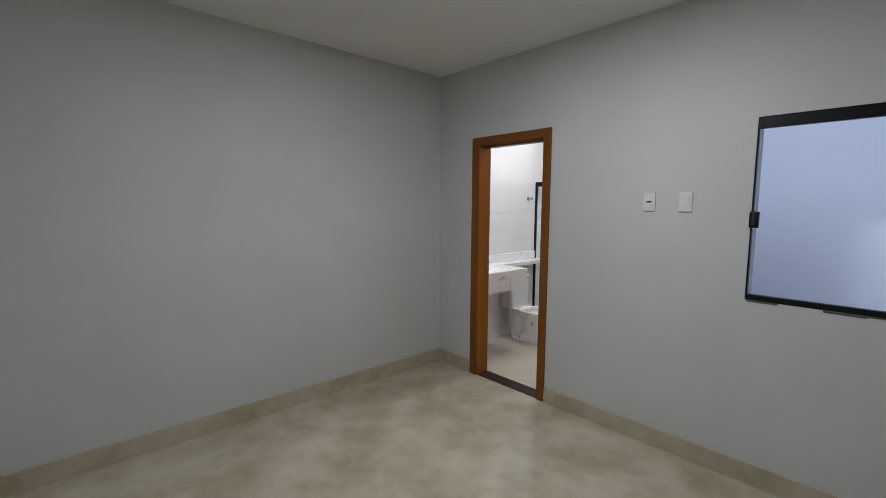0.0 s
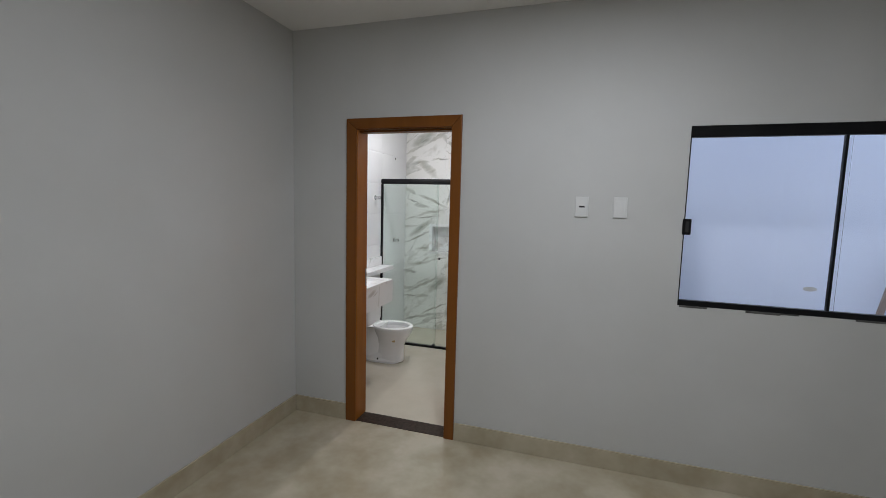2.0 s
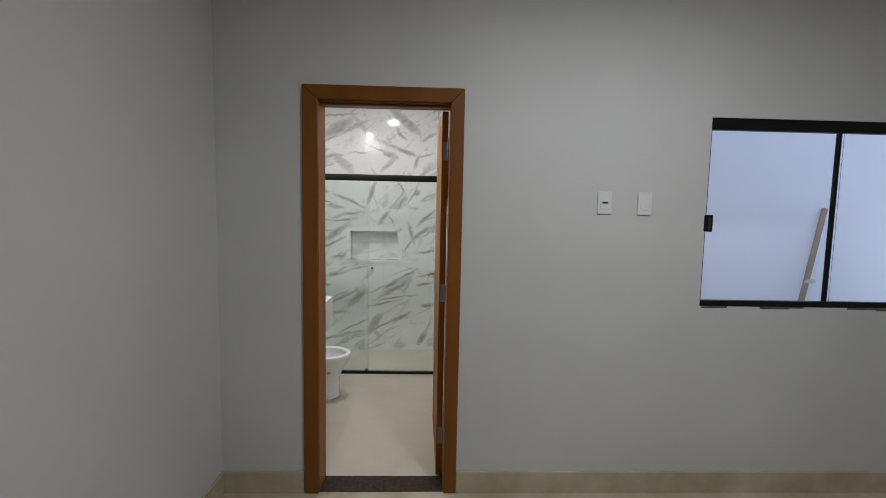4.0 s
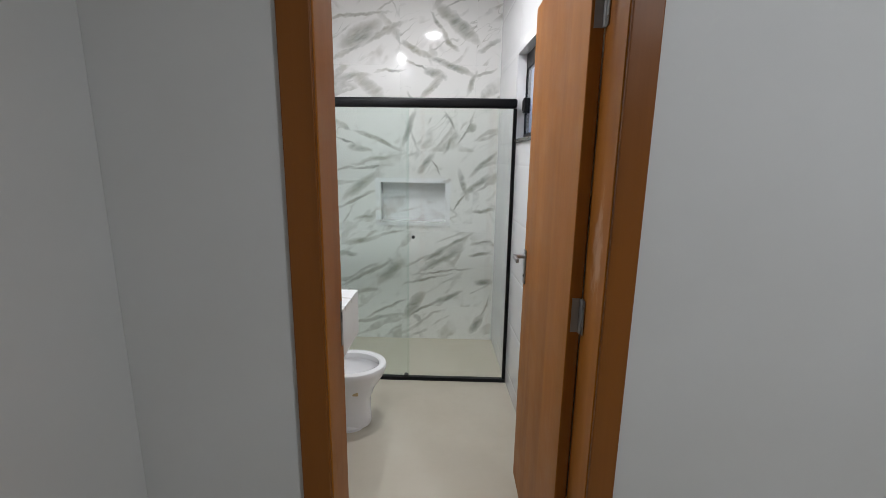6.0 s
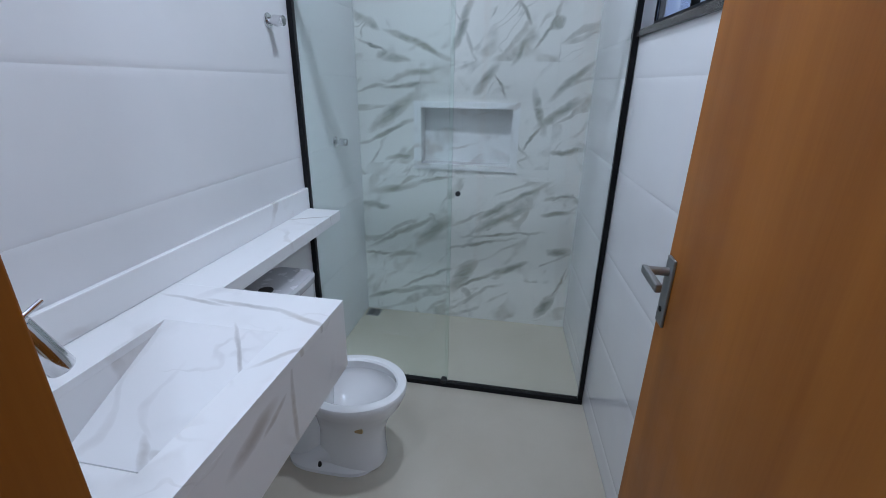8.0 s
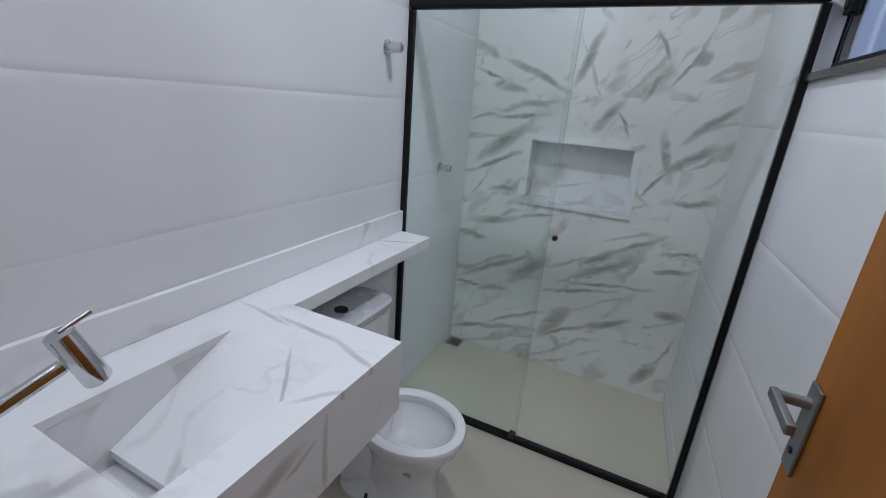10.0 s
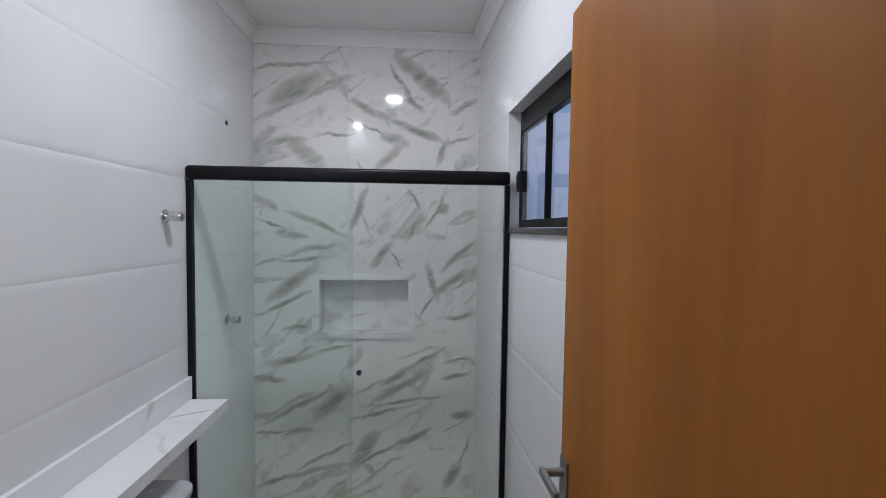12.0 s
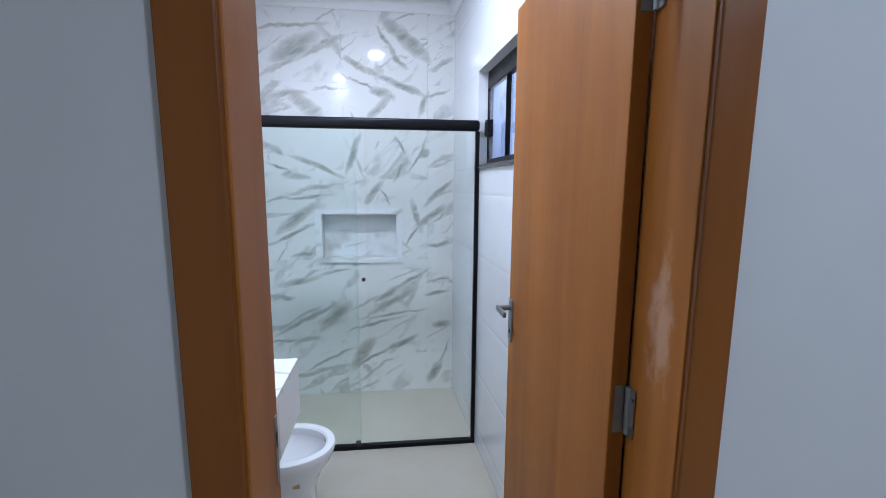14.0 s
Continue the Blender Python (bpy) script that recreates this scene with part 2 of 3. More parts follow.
VEINS["middle left"] = [(-0.51, 1.77, 0.16, 0.033, -30), (-0.21, 1.65, 0.36, 0.026, -23), (-0.47, 1.65, 0.17, 0.013, -24), (-0.36, 1.59, 0.17, 0.033, -8), (0.03, 1.75, 0.28, 0.04, 70), (-0.22, 1.51, 0.38, 0.026, 11), (-0.49, 1.43, 0.17, 0.017, 12), (-0.27, 1.45, 0.3, 0.017, 5), (-0.36, 1.31, 0.33, 0.056, 33), (-0.4, 1.19, 0.41, 0.023, 25), (-0.32, 1.04, 0.16, 0.023, 14)]
VEINS["middle"] = [(0.35, 1.8, 0.13, 0.017, -58), (0.35, 1.65, 0.19, 0.03, 62), (0.48, 1.74, 0.25, 0.017, 65), (0.51, 1.76, 0.07, 0.033, 28), (0.16, 1.48, 0.2, 0.046, 52), (0.25, 1.45, 0.15, 0.013, -61), (0.44, 1.18, 0.2, 0.017, 52)]
VEINS["middle side"] = [(0.63, 1.71, 0.18, 0.023, 28), (0.46, 1.31, 0.22, 0.04, -70), (0.59, 1.32, 0.3, 0.036, 33), (0.62, 1.47, 0.26, 0.033, 42), (0.63, 1.11, 0.19, 0.023, 10)]
VEINS["lower left"] = [(-0.37, 0.85, 0.3, 0.036, 15), (-0.13, 0.91, 0.22, 0.02, 12), (-0.51, 0.73, 0.19, 0.03, 1), (-0.3, 0.58, 0.48, 0.03, 28), (-0.12, 0.59, 0.27, 0.073, 43), (-0.48, 0.41, 0.2, 0.017, 3), (-0.33, 0.41, 0.2, 0.026, 15), (-0.17, 0.27, 0.33, 0.02, 27), (-0.45, 0.12, 0.25, 0.023, 23), (-0.21, 0.18, 0.38, 0.03, 12)]
VEINS["lower middle"] = [(0.08, 0.68, 0.22, 0.02, 28), (0.24, 0.74, 0.19, 0.033, 28), (0.4, 0.84, 0.31, 0.023, 26), (0.3, 0.7, 0.36, 0.04, 28), (0.31, 0.59, 0.44, 0.017, 8), (0.17, 0.52, 0.39, 0.017, 11), (0.06, 0.3, 0.26, 0.073, 55), (0.13, 0.26, 0.31, 0.023, 26), (0.35, 0.37, 0.24, 0.033, 30)]
VEINS["lower side"] = [(0.62, 0.84, 0.18, 0.02, 6), (0.61, 0.74, 0.16, 0.026, 6), (0.65, 0.51, 0.11, 0.036, 16), (0.6, 0.15, 0.19, 0.046, 60), (0.66, 0.28, 0.22, 0.013, 66)]
# the stone counter's: centre x and y, and on its front centre y and z
TOP_VEINS = [(-0.44, 0.85, 0.19, 0.012, -6), (-0.28, 0.85, 0.22, 0.014, -5), (-0.12, 0.82, 0.17, 0.013, -20), (-0.2, 0.68, 0.18, 0.008, -55), (-0.08, 0.66, 0.12, 0.012, 53), (-0.5, 1.6, 0.2, 0.01, 30), (-0.28, 0.47, 0.07, 0.016, -54), (-0.23, 0.47, 0.09, 0.014, -6), (-0.23, 0.41, 0.07, 0.01, -53)]
FRONT_VEINS = [(0.5, 0.84, 0.14, 0.03, 14), (0.57, 0.83, 0.08, 0.012, 19), (0.64, 0.79, 0.18, 0.014, 88)]


def brushed_veins(ns, ls, plane, strokes, rag):
    """How near a point lies to the nearest of some lens-shaped strokes in a plane ("xz", "xy" or "yz"): under 1 inside."""
    tc = ns.new("ShaderNodeTexCoord")

    def warped(src, scale, amount, detail):
        n = node(ns, "ShaderNodeTexNoise", Scale=scale, Detail=detail, Roughness=0.6)
        ls.new(tc.outputs["Object"], n.inputs["Vector"])
        off = ns.new("ShaderNodeVectorMath")
        off.operation = "SUBTRACT"
        off.inputs[1].default_value = (0.5, 0.5, 0.5)
        ls.new(n.outputs["Color"], off.inputs[0])
        add = ns.new("ShaderNodeVectorMath")
        add.operation = "MULTIPLY_ADD"
        add.inputs[1].default_value = (amount, amount, amount)
        ls.new(off.outputs[0], add.inputs[0])
        ls.new(src, add.inputs[2])
        return add.outputs[0]

    v = warped(warped(tc.outputs["Object"], 6, 0.085 * rag, 3), 40, 0.016 * rag, 5)
    near = None
    for p, q, length, width, slant in strokes:
        mp = ns.new("ShaderNodeMapping")
        mp.vector_type = "TEXTURE"
        half = (length * 0.66, width * 0.80)
        a = radians(slant)
        place, turn, size = {"xz": ((p, 0, q), (0, -a, 0), (half[0], 50, half[1])), "xy": ((p, q, 0.9), (0, 0, a), (half[0], half[1], 50)),
                             "yz": ((0, p, q), (a, 0, 0), (50, half[0], half[1]))}[plane]
        mp.inputs["Location"].default_value, mp.inputs["Rotation"].default_value, mp.inputs["Scale"].default_value = place, turn, size
        ls.new(v, mp.inputs[0])
        ln = ns.new("ShaderNodeVectorMath")
        ln.operation = "LENGTH"
        ls.new(mp.outputs[0], ln.inputs[0])
        if near is None:
            near = ln.outputs["Value"]
        else:
            mn = ns.new("ShaderNodeMath")
            mn.operation = "MINIMUM"
            ls.new(near, mn.inputs[0])
            ls.new(ln.outputs["Value"], mn.inputs[1])
            near = mn.outputs[0]
    return near


def marble(name, vein, size, amount, angle, rare, vary, base=(0.80, 0.79, 0.765), plane="", strokes=(), rag=1.0, ground=1.0):
    """White marble: broad brushed veins along a slant, thin ones beside them, each tile cut elsewhere from the slab."""
    m, ns, ls, b = material(name)
    lay = coords(ns, ls, (size, size, size), (0, angle, 0), vary=vary)
    warp = node(ns, "ShaderNodeTexNoise", Scale=1.8, Detail=4, Roughness=0.55)
    ls.new(lay, warp.inputs["Vector"])
    add = ns.new("ShaderNodeVectorMath")
    add.operation = "MULTIPLY_ADD"
    add.inputs[1].default_value = (0.3, 0.3, 0.3)
    ls.new(warp.outputs["Color"], add.inputs[0])
    ls.new(lay, add.inputs[2])

    def times(p, q):
        x = ns.new("ShaderNodeMath")
        x.operation = "MULTIPLY"
        ls.new(p, x.inputs[0])
        ls.new(q, x.inputs[1])
        return x.outputs[0]

    def ridge(scale, width, detail, shift, turn=0):
        """Thin bands where a stretched noise crosses its middle value."""
        st = ns.new("ShaderNodeMapping")
        st.inputs["Location"].default_value = shift
        st.inputs["Scale"].default_value = (0.42, 1.0, 2.1)
        rt = ns.new("ShaderNodeMapping")
        rt.inputs["Rotation"].default_value = (0, radians(turn), 0)
        ls.new(add.outputs[0], rt.inputs[0])
        ls.new(rt.outputs[0], st.inputs[0])
        n = noise_tex(ns, ls, st.outputs[0], scale, detail, 0.5)
        d = ns.new("ShaderNodeMath")
        d.operation = "SUBTRACT"
        d.inputs[1].default_value = 0.5
        ls.new(n, d.inputs[0])
        a = ns.new("ShaderNodeMath")
        a.operation = "ABSOLUTE"
        ls.new(d.outputs[0], a.inputs[0])
        return ramp(ns, ls, a.outputs[0], [(0.0, 1.0), (width * 0.6, 0.8), (width, 0.0)])

    def patchy(scale, lo, hi, shift):
        st = ns.new("ShaderNodeMapping")
        st.inputs["Location"].default_value = shift
        ls.new(lay, st.inputs[0])
        return ramp(ns, ls, noise_tex(ns, ls, st.outputs[0], scale, 3), [(lo, 0.0), (hi, 1.0)])

    fac = None
    for band in (times(ridge(1.7, 0.031, 1.5, (0, 0, 0)), patchy(2.1, 0.46 + rare, 0.58 + rare, (3, 1, 7))),
                 times(ridge(1.6, 0.026, 1.5, (5, 9, 2), 14), patchy(2.0, 0.48 + rare, 0.60 + rare, (8, 2, 4))),
                 times(ridge(1.5, 0.024, 1.5, (7, 3, 5), -80), patchy(2.0, 0.52 + rare, 0.62 + rare, (4, 8, 1))),
                 times(ridge(2.6, 0.008, 2, (2, 4, 8), 8), patchy(2.2, 0.48 + rare, 0.6 + rare, (1, 6, 3)))):
        if fac is None:
            fac = band
        else:
            mx = ns.new("ShaderNodeMath")
            mx.operation = "MAXIMUM"
            ls.new(fac, mx.inputs[0])
            ls.new(band, mx.inputs[1])
            fac = mx.outputs[0]
    fac = times(fac, ramp(ns, ls, noise_tex(ns, ls, lay, 16, 4), [(0.3, 0.5), (0.6, 1.0)]))
    if strokes:
        weak = ns.new("ShaderNodeMath")
        weak.operation = "MULTIPLY"
        weak.inputs[1].default_value = ground
        ls.new(fac, weak.inputs[0])
        bold = ramp(ns, ls, brushed_veins(ns, ls, plane, strokes, rag), [(0.0, 0.88), (0.4, 0.74), (0.75, 0.42), (1.0, 0.0)])
        streak = ns.new("ShaderNodeMapping")
        streak.inputs["Scale"].default_value = (0.5, 1.0, 2.2)
        ls.new(lay, streak.inputs[0])
        bold = times(bold, ramp(ns, ls, noise_tex(ns, ls, streak.outputs[0], 7, 4, 0.6), [(0.34, 0.5), (0.58, 1.0)]))
        mx = ns.new("ShaderNodeMath")
        mx.operation = "MAXIMUM"
        ls.new(weak.outputs[0], mx.inputs[0])
        ls.new(bold, mx.inputs[1])
        fac = mx.outputs[0]
    am = ns.new("ShaderNodeMath")
    am.operation = "MULTIPLY"
    am.inputs[1].default_value = amount
    ls.new(fac, am.inputs[0])
    tint = ramp(ns, ls, noise_tex(ns, ls, lay, 5, 2), [(0.35, vein[0]), (0.65, vein[1])])
    mix = ns.new("ShaderNodeMix")
    mix.data_type = "RGBA"
    mix.inputs["A"].default_value = (*base, 1)
    ls.new(am.outputs[0], mix.inputs["Factor"])
    ls.new(tint, mix.inputs["B"])
    ls.new(mix.outputs["Result"], b.inputs["Base Color"])
    ls.new(ramp(ns, ls, noise_tex(ns, ls, lay, 9), [(0.3, 0.05), (0.7, 0.1)]), b.inputs["Roughness"])
    return m


M_TILE = white_tile()
M_DOOR = wood("honey_wood_door", (0.26, 0.088, 0.008), (0.37, 0.138, 0.016), (0.42, 0.55))
M_CASING = wood("brown_wood_casing", (0.16, 0.053, 0.007), (0.205, 0.070, 0.010), (0.3, 0.44))
M_JAMB = smeared(M_DOOR, (0.757, 0.06, 1.28), (0.3, 0.045, 0.15), (0.62, 0.47, 0.36))
M_MARBLE = marble("veined_marble_tile", ((0.20, 0.215, 0.185), (0.30, 0.285, 0.22)), 1.45, 1.0, 30, 0.02, True,
                  plane="xz", strokes=[k for tile in VEINS.values() for k in tile], ground=0.55)
M_COUNTER = marble("veined_white_stone", ((0.45, 0.43, 0.42), (0.52, 0.47, 0.42)), 1.3, 0.75, 0, 0.05, False, (0.82, 0.82, 0.825))
M_COUNTER_TOP = marble("veined_white_stone_top", ((0.36, 0.35, 0.35), (0.44, 0.39, 0.34)), 1.3, 0.85, 0, 0.05, False, (0.82, 0.82, 0.825), plane="xy", strokes=TOP_VEINS, rag=0.35, ground=0.3)
M_COUNTER_FRONT = marble("veined_white_stone_front", ((0.36, 0.35, 0.35), (0.44, 0.39, 0.34)), 1.3, 0.85, 0, 0.05, False, (0.82, 0.82, 0.825), plane="yz", strokes=FRONT_VEINS, rag=0.35, ground=0.3)


def glass(name, tint, rough=0.0):
    m, ns, ls, b = material(name)
    b.inputs["Base Color"].default_value = (*tint, 1)
    b.inputs["Roughness"].default_value = rough
    b.inputs["IOR"].default_value = 1.45
    b.inputs["Transmission Weight"].default_value = 1.0
    return m


M_GLASS = glass("shower_glass", (0.935, 0.975, 0.955))
M_GLASS_FIXED = glass("fixed_shower_glass", (0.865, 0.945, 0.915))
M_PANE = glass("window_glass", (0.97, 0.98, 0.99))

m_lamp, ns_, ls_, b_ = material("lit_diffuser")
b_.inputs["Base Color"].default_value = (0.9, 0.9, 0.9, 1)
b_.inputs["Emission Color"].default_value = (1.0, 0.97, 0.92, 1)
b_.inputs["Emission Strength"].default_value = 34
M_LAMP = m_lamp

# ---------------------------------------------------------------- setting
XL, XR, YB = -0.443, 4.05, -3.85          # bedroom walls
T = 0.14                                   # door wall thickness
BL, BY = -0.580, 2.490                     # bath: inner faces of the side and shower walls
DOOR = (0.045, 0.788, 0.0, 2.135)          # hole for the door frame
WIN = (2.137, 3.60, 1.066, 2.075)
RM = pose(0.768, 1.80, 0, 0, 0, 3.4)      # the window wall of the bath runs slightly askew
RWIN = (-0.70, 0.022, 1.622, 2.148)
NICHE = (-0.200, 0.318, 1.012, 1.325)


def setting(name, bm, mat, label, category, smooth=False):
    return tagged(part(name, bm, mat, None, "", smooth), label, category, "", "structure")


wall_door = setting("wall_north", holed_slab((-0.75, XR + 0.15), (0, 2.95), [DOOR, WIN], 0, T, lambda u, v, w: (u, w, v)), M_WALL,
                    "pale grey painted wall with a doorway and window", "wall")
wall_left = setting("wall_west", box(XL - 0.15, XL, YB - 0.15, -0.001, 0, 2.95), M_WALL, "plain pale grey painted bedroom wall", "wall")
setting("wall_east", box(XR, XR + 0.15, YB - 0.15, -0.001, 0, 2.95), M_WALL, "plain pale grey painted side wall", "wall")
setting("wall_south", box(XL, XR, YB - 0.15, YB, 0, 2.95), M_WALL,
        "plain pale grey painted rear wall", "wall")
setting("ceiling_bedroom", box(XL - 0.1, XR + 0.1, YB - 0.1, -0.001, CEIL_BED, CEIL_BED + 0.1), M_CEIL, "flat off-white painted bedroom ceiling", "ceiling")
setting("floor_bedroom", box(XL - 0.1, XR + 0.1, YB - 0.1, 0.0, -0.12, 0), M_FLOOR, "glossy beige clouded porcelain bedroom floor", "floor")
setting("floor_bath", box(BL - 0.1, 1.0, T, BY + 0.12, -0.12, -0.004), M_FLOOR_BATH, "glossy cream porcelain bathroom floor", "floor")
setting("door_sill", box(0.045, 0.788, 0.0, T, -0.1, 0.004), M_THRESHOLD, "dark polished granite doorway threshold", "threshold")
setting("ceiling_bath", box(BL - 0.1, 1.0, T - 0.0, BY + 0.12, CEIL_BATH, CEIL_BATH + 0.1), M_CEIL, "white painted plaster bathroom ceiling", "ceiling")

# skirting of the floor's own tile
for nm, bx in (("baseboard_west", (XL, XL + 0.012, YB, -0.0125, 0, 0.122)), ("baseboard_north", (XL, -0.002, -0.0115, 0, 0, 0.122)),
               ("baseboard_window", (0.830, XR, -0.0115, 0, 0, 0.122)), ("baseboard_east", (XR - 0.012, XR, YB, -0.0125, 0, 0.122))):
    setting(nm, box(*bx, bevel=0.002), M_FLOOR, "beige porcelain skirting along grey wall", "baseboard")

# bath walls behind the tiles
G = 0.010
wall_bl = setting("wall_bath_west", box(BL - 0.16, BL - G, T, BY + 0.25, -0.1, 2.86), M_GROUT, "bathroom wall of wide white glossy tiles", "wall")
wall_bb = setting("wall_shower", holed_slab((BL - G, 0.85), (-0.1, 2.86), [(NICHE[0] - 0.012, NICHE[1] + 0.012, NICHE[2] - 0.012, NICHE[3] + 0.012)], BY + G, BY + 0.12,
                                            lambda u, v, w: (u, w, v)), M_GROUT, "shower wall of grey-veined white marble tiles", "wall")
wall_br = setting("wall_bath_east", holed_slab((-1.68, 0.72), (-0.1, 2.86), [RWIN], G, 0.095, lambda u, v, w: RM @ Vector((w, u, v))), M_GROUT,
                  "white tiled bathroom wall with small window", "wall")
setting("wall_bath_back", box(BL - 0.16, 0.95, BY + 0.12, BY + 0.25, -0.1, 2.86), M_GROUT, "plain wall behind the shower niche", "wall")
wall_bd = setting("wall_bath_south", holed_slab((BL, 0.86), (0, 2.75), [(-0.01, 0.86, -0.01, 2.2)], T, T + 0.008, lambda u, v, w: (u, w, v)), M_TILE,
                  "white tiled wall round the bathroom door", "wall")


def tile_mesh(u0, u1, v0, v1, place, bu=0.0006, bv=0.022, gap=0.0001, sink=0.0014):
    """A wall tile; bu and bv: how far its side and its long edges are rounded off."""
    bm = bmesh.new()
    rings = []
    for k, w in ((0, G), (0, sink), (0.35, sink * 0.42), (0.68, sink * 0.11), (1, 0.0)):
        iu, iv = gap + bu * k, gap + bv * k
        rings.append([bm.verts.new(place(u, v, w)) for u, v in ((u0 + iu, v0 + iv), (u1 - iu, v0 + iv), (u1 - iu, v1 - iv), (u0 + iu, v1 - iv))])
    for a, b in zip(rings, rings[1:]):
        for i in range(4):
            bm.faces.new((a[i], a[(i + 1) % 4], b[(i + 1) % 4], b[i]))
    bm.faces.new(rings[-1])
    return bm


# crown moulding of the bath
def crown(name, a, b):
    """Plaster cove from a to b; the room lies to the left of the way from a to b."""
    a, b = Vector((*a, 0)), Vector((*b, 0))
    d = (b - a).normalized()
    s = Vector((-d.y, d.x, 0))
    prof = [(0, 0), (0.008, 0), (0.010, 0.012)]
    prof += [(0.010 + 0.04 * (1 - math.cos(k * math.pi / 12)), 0.012 + 0.05 * math.sin(k * math.pi / 12)) for k in range(1, 7)]
    prof += [(0.058, 0.066), (0.058, 0.078), (0, 0.078)]
    bm = bmesh.new()
    rows = [[bm.verts.new(p + s * u + Vector((0, 0, CEIL_BATH - 0.079 + v))) for u, v in prof] for p in (a, b)]
    for i in range(len(prof)):
        j = (i + 1) % len(prof)
        bm.faces.new((rows[0][i], rows[0][j], rows[1][j], rows[1][i]))
    for r in rows:
        bm.faces.new(r)
    return setting(name, bm, M_CEIL, "white moulded plaster cove along bathroom ceiling", "moulding")


rw = lambda y: tuple((RM @ Vector((0, y, 0)))[:2])
crown("trim_cove_east", rw(-1.6), rw(0.70))
crown("trim_cove_north", (0.725, BY), (BL, BY))
crown("trim_cove_west", (BL, BY), (BL, T + 0.01))

# ---------------------------------------------------------------- yard outside the windows
setting("ground", box(-40, 40, -40, 40, -0.4, -0.15), M_CONCRETE, "grey concrete yard ground", "ground")
setting("wall_yard", box(1.9, 9, 1.09, 1.24, -0.15, 2.5), M_YARD, "pale blue-white painted yard wall", "wall")
setting("wall_yard_side", box(1.9, 2.05, 1.241, 3.1, -0.15, 2.5), M_YARD, "pale blue-white painted side wall of yard", "wall")
setting("wall_yard_end", box(9, 9.15, T, 1.24, -0.15, 2.5), M_YARD, "pale painted end wall of yard", "wall")
setting("wall_yard_back", box(0.6, 2.05, 3.1, 3.25, -0.15, 2.5), M_YARD, "pale painted back wall of light well", "wall")
plank = part("timber_plank", box(-0.018, 0.018, -0.011, 0.011, 0, 1.84, bevel=0.002), M_PLANK)
plank.matrix_basis = pose(3.36, 0.93, -0.146, -4.2, 13.3, 0)
tagged(plank, "narrow weathered timber plank leaning on yard wall", "plank")

# ---------------------------------------------------------------- bedroom window
def sliding_window(name, x0, x1, z0, z1, bars, y0, head, label, m, latch, face, body):
    """Black aluminium sliding window in its opening; x along the wall, y through it."""
    w = thing(name, (m @ Vector(((x0 + x1) / 2, y0, z0)))[:], label, "window", "", "structure")
    d = 0.05
    part("head_rail", box(x0, x1, y0, y0 + body, z1 - head, z1, bevel=0.003, m=m), M_BLACK, w)
    part("bottom_track", box(x0, x1, y0, y0 + body, z0, z0 + 0.032, bevel=0.003, m=m), M_BLACK, w)
    for a, b in ((x0, x0 + 0.007), (x1 - 0.007, x1)):
        part("side_jamb", box(a, b, y0, y0 + body, z0 + 0.032, z1 - head, bevel=0.002, m=m), M_BLACK, w)
    edges = [x0 + 0.007, *bars, x1 - 0.007]
    for i, (a, b) in enumerate(zip(edges, edges[1:])):
        yy = y0 + (0.006 if i % 2 else 0.018)
        pane = part("pane", box(a + 0.001, b + (0.03 if i + 2 < len(edges) else -0.001), yy, yy + 0.006, z0 + 0.025, z1 - head + 0.01, m=m), M_PANE, w, "clear window glass")
        pane.visible_shadow = False
    for x in bars:
        part("mullion", box(x - 0.006, x + 0.006, y0 + 0.002, y0 + 0.03, z0 + 0.032, z1 - head, bevel=0.002, m=m), M_BLACK, w)
    lx, lz = latch
    lt = part("latch", box(lx - 0.022, lx + 0.022, y0 - 0.014, y0 + 0.016, lz - 0.045, lz + 0.045, bevel=0.005, m=m), M_BLACK, w, "black sliding window latch")
    part("latch_grip", box(lx - 0.008, lx + 0.008, y0 - 0.020, y0 - 0.014, lz - 0.03, lz + 0.03, bevel=0.002, m=m), M_DARK, lt)
    return w


window_one = sliding_window("window_1", WIN[0], WIN[1], WIN[2], WIN[3], [2.850], 0.004, 0.062, "black framed sliding window with clear panes", Matrix(), (2.152, 1.518), 0, 0.035)
bm = bmesh.new()
bmesh.ops.create_icosphere(bm, subdivisions=2, radius=1, matrix=Matrix.Translation((2.77, 0.0285, 1.208)) @ Matrix.Diagonal((0.034, 0.0006, 0.013, 1)))
part("smudge", bm, M_GREY_LID, window_one, "grey dried smudge on glass", True)
# rough mortar along the underside of the window
bm = bmesh.new()
rng = random.Random(4)
x = WIN[0] + 0.01
while x < WIN[1]:
    w = rng.uniform(0.04, 0.2)
    if rng.random() < 0.75:
        add_box(bm, x, x + w, -0.003, 0.004, WIN[2] - rng.uniform(0.004, 0.016), WIN[2] + 0.002, bevel=0.001, seg=1)
    x += w
setting("trim_mortar", bm, M_MORTAR, "rough dark mortar smears under window", "mortar")

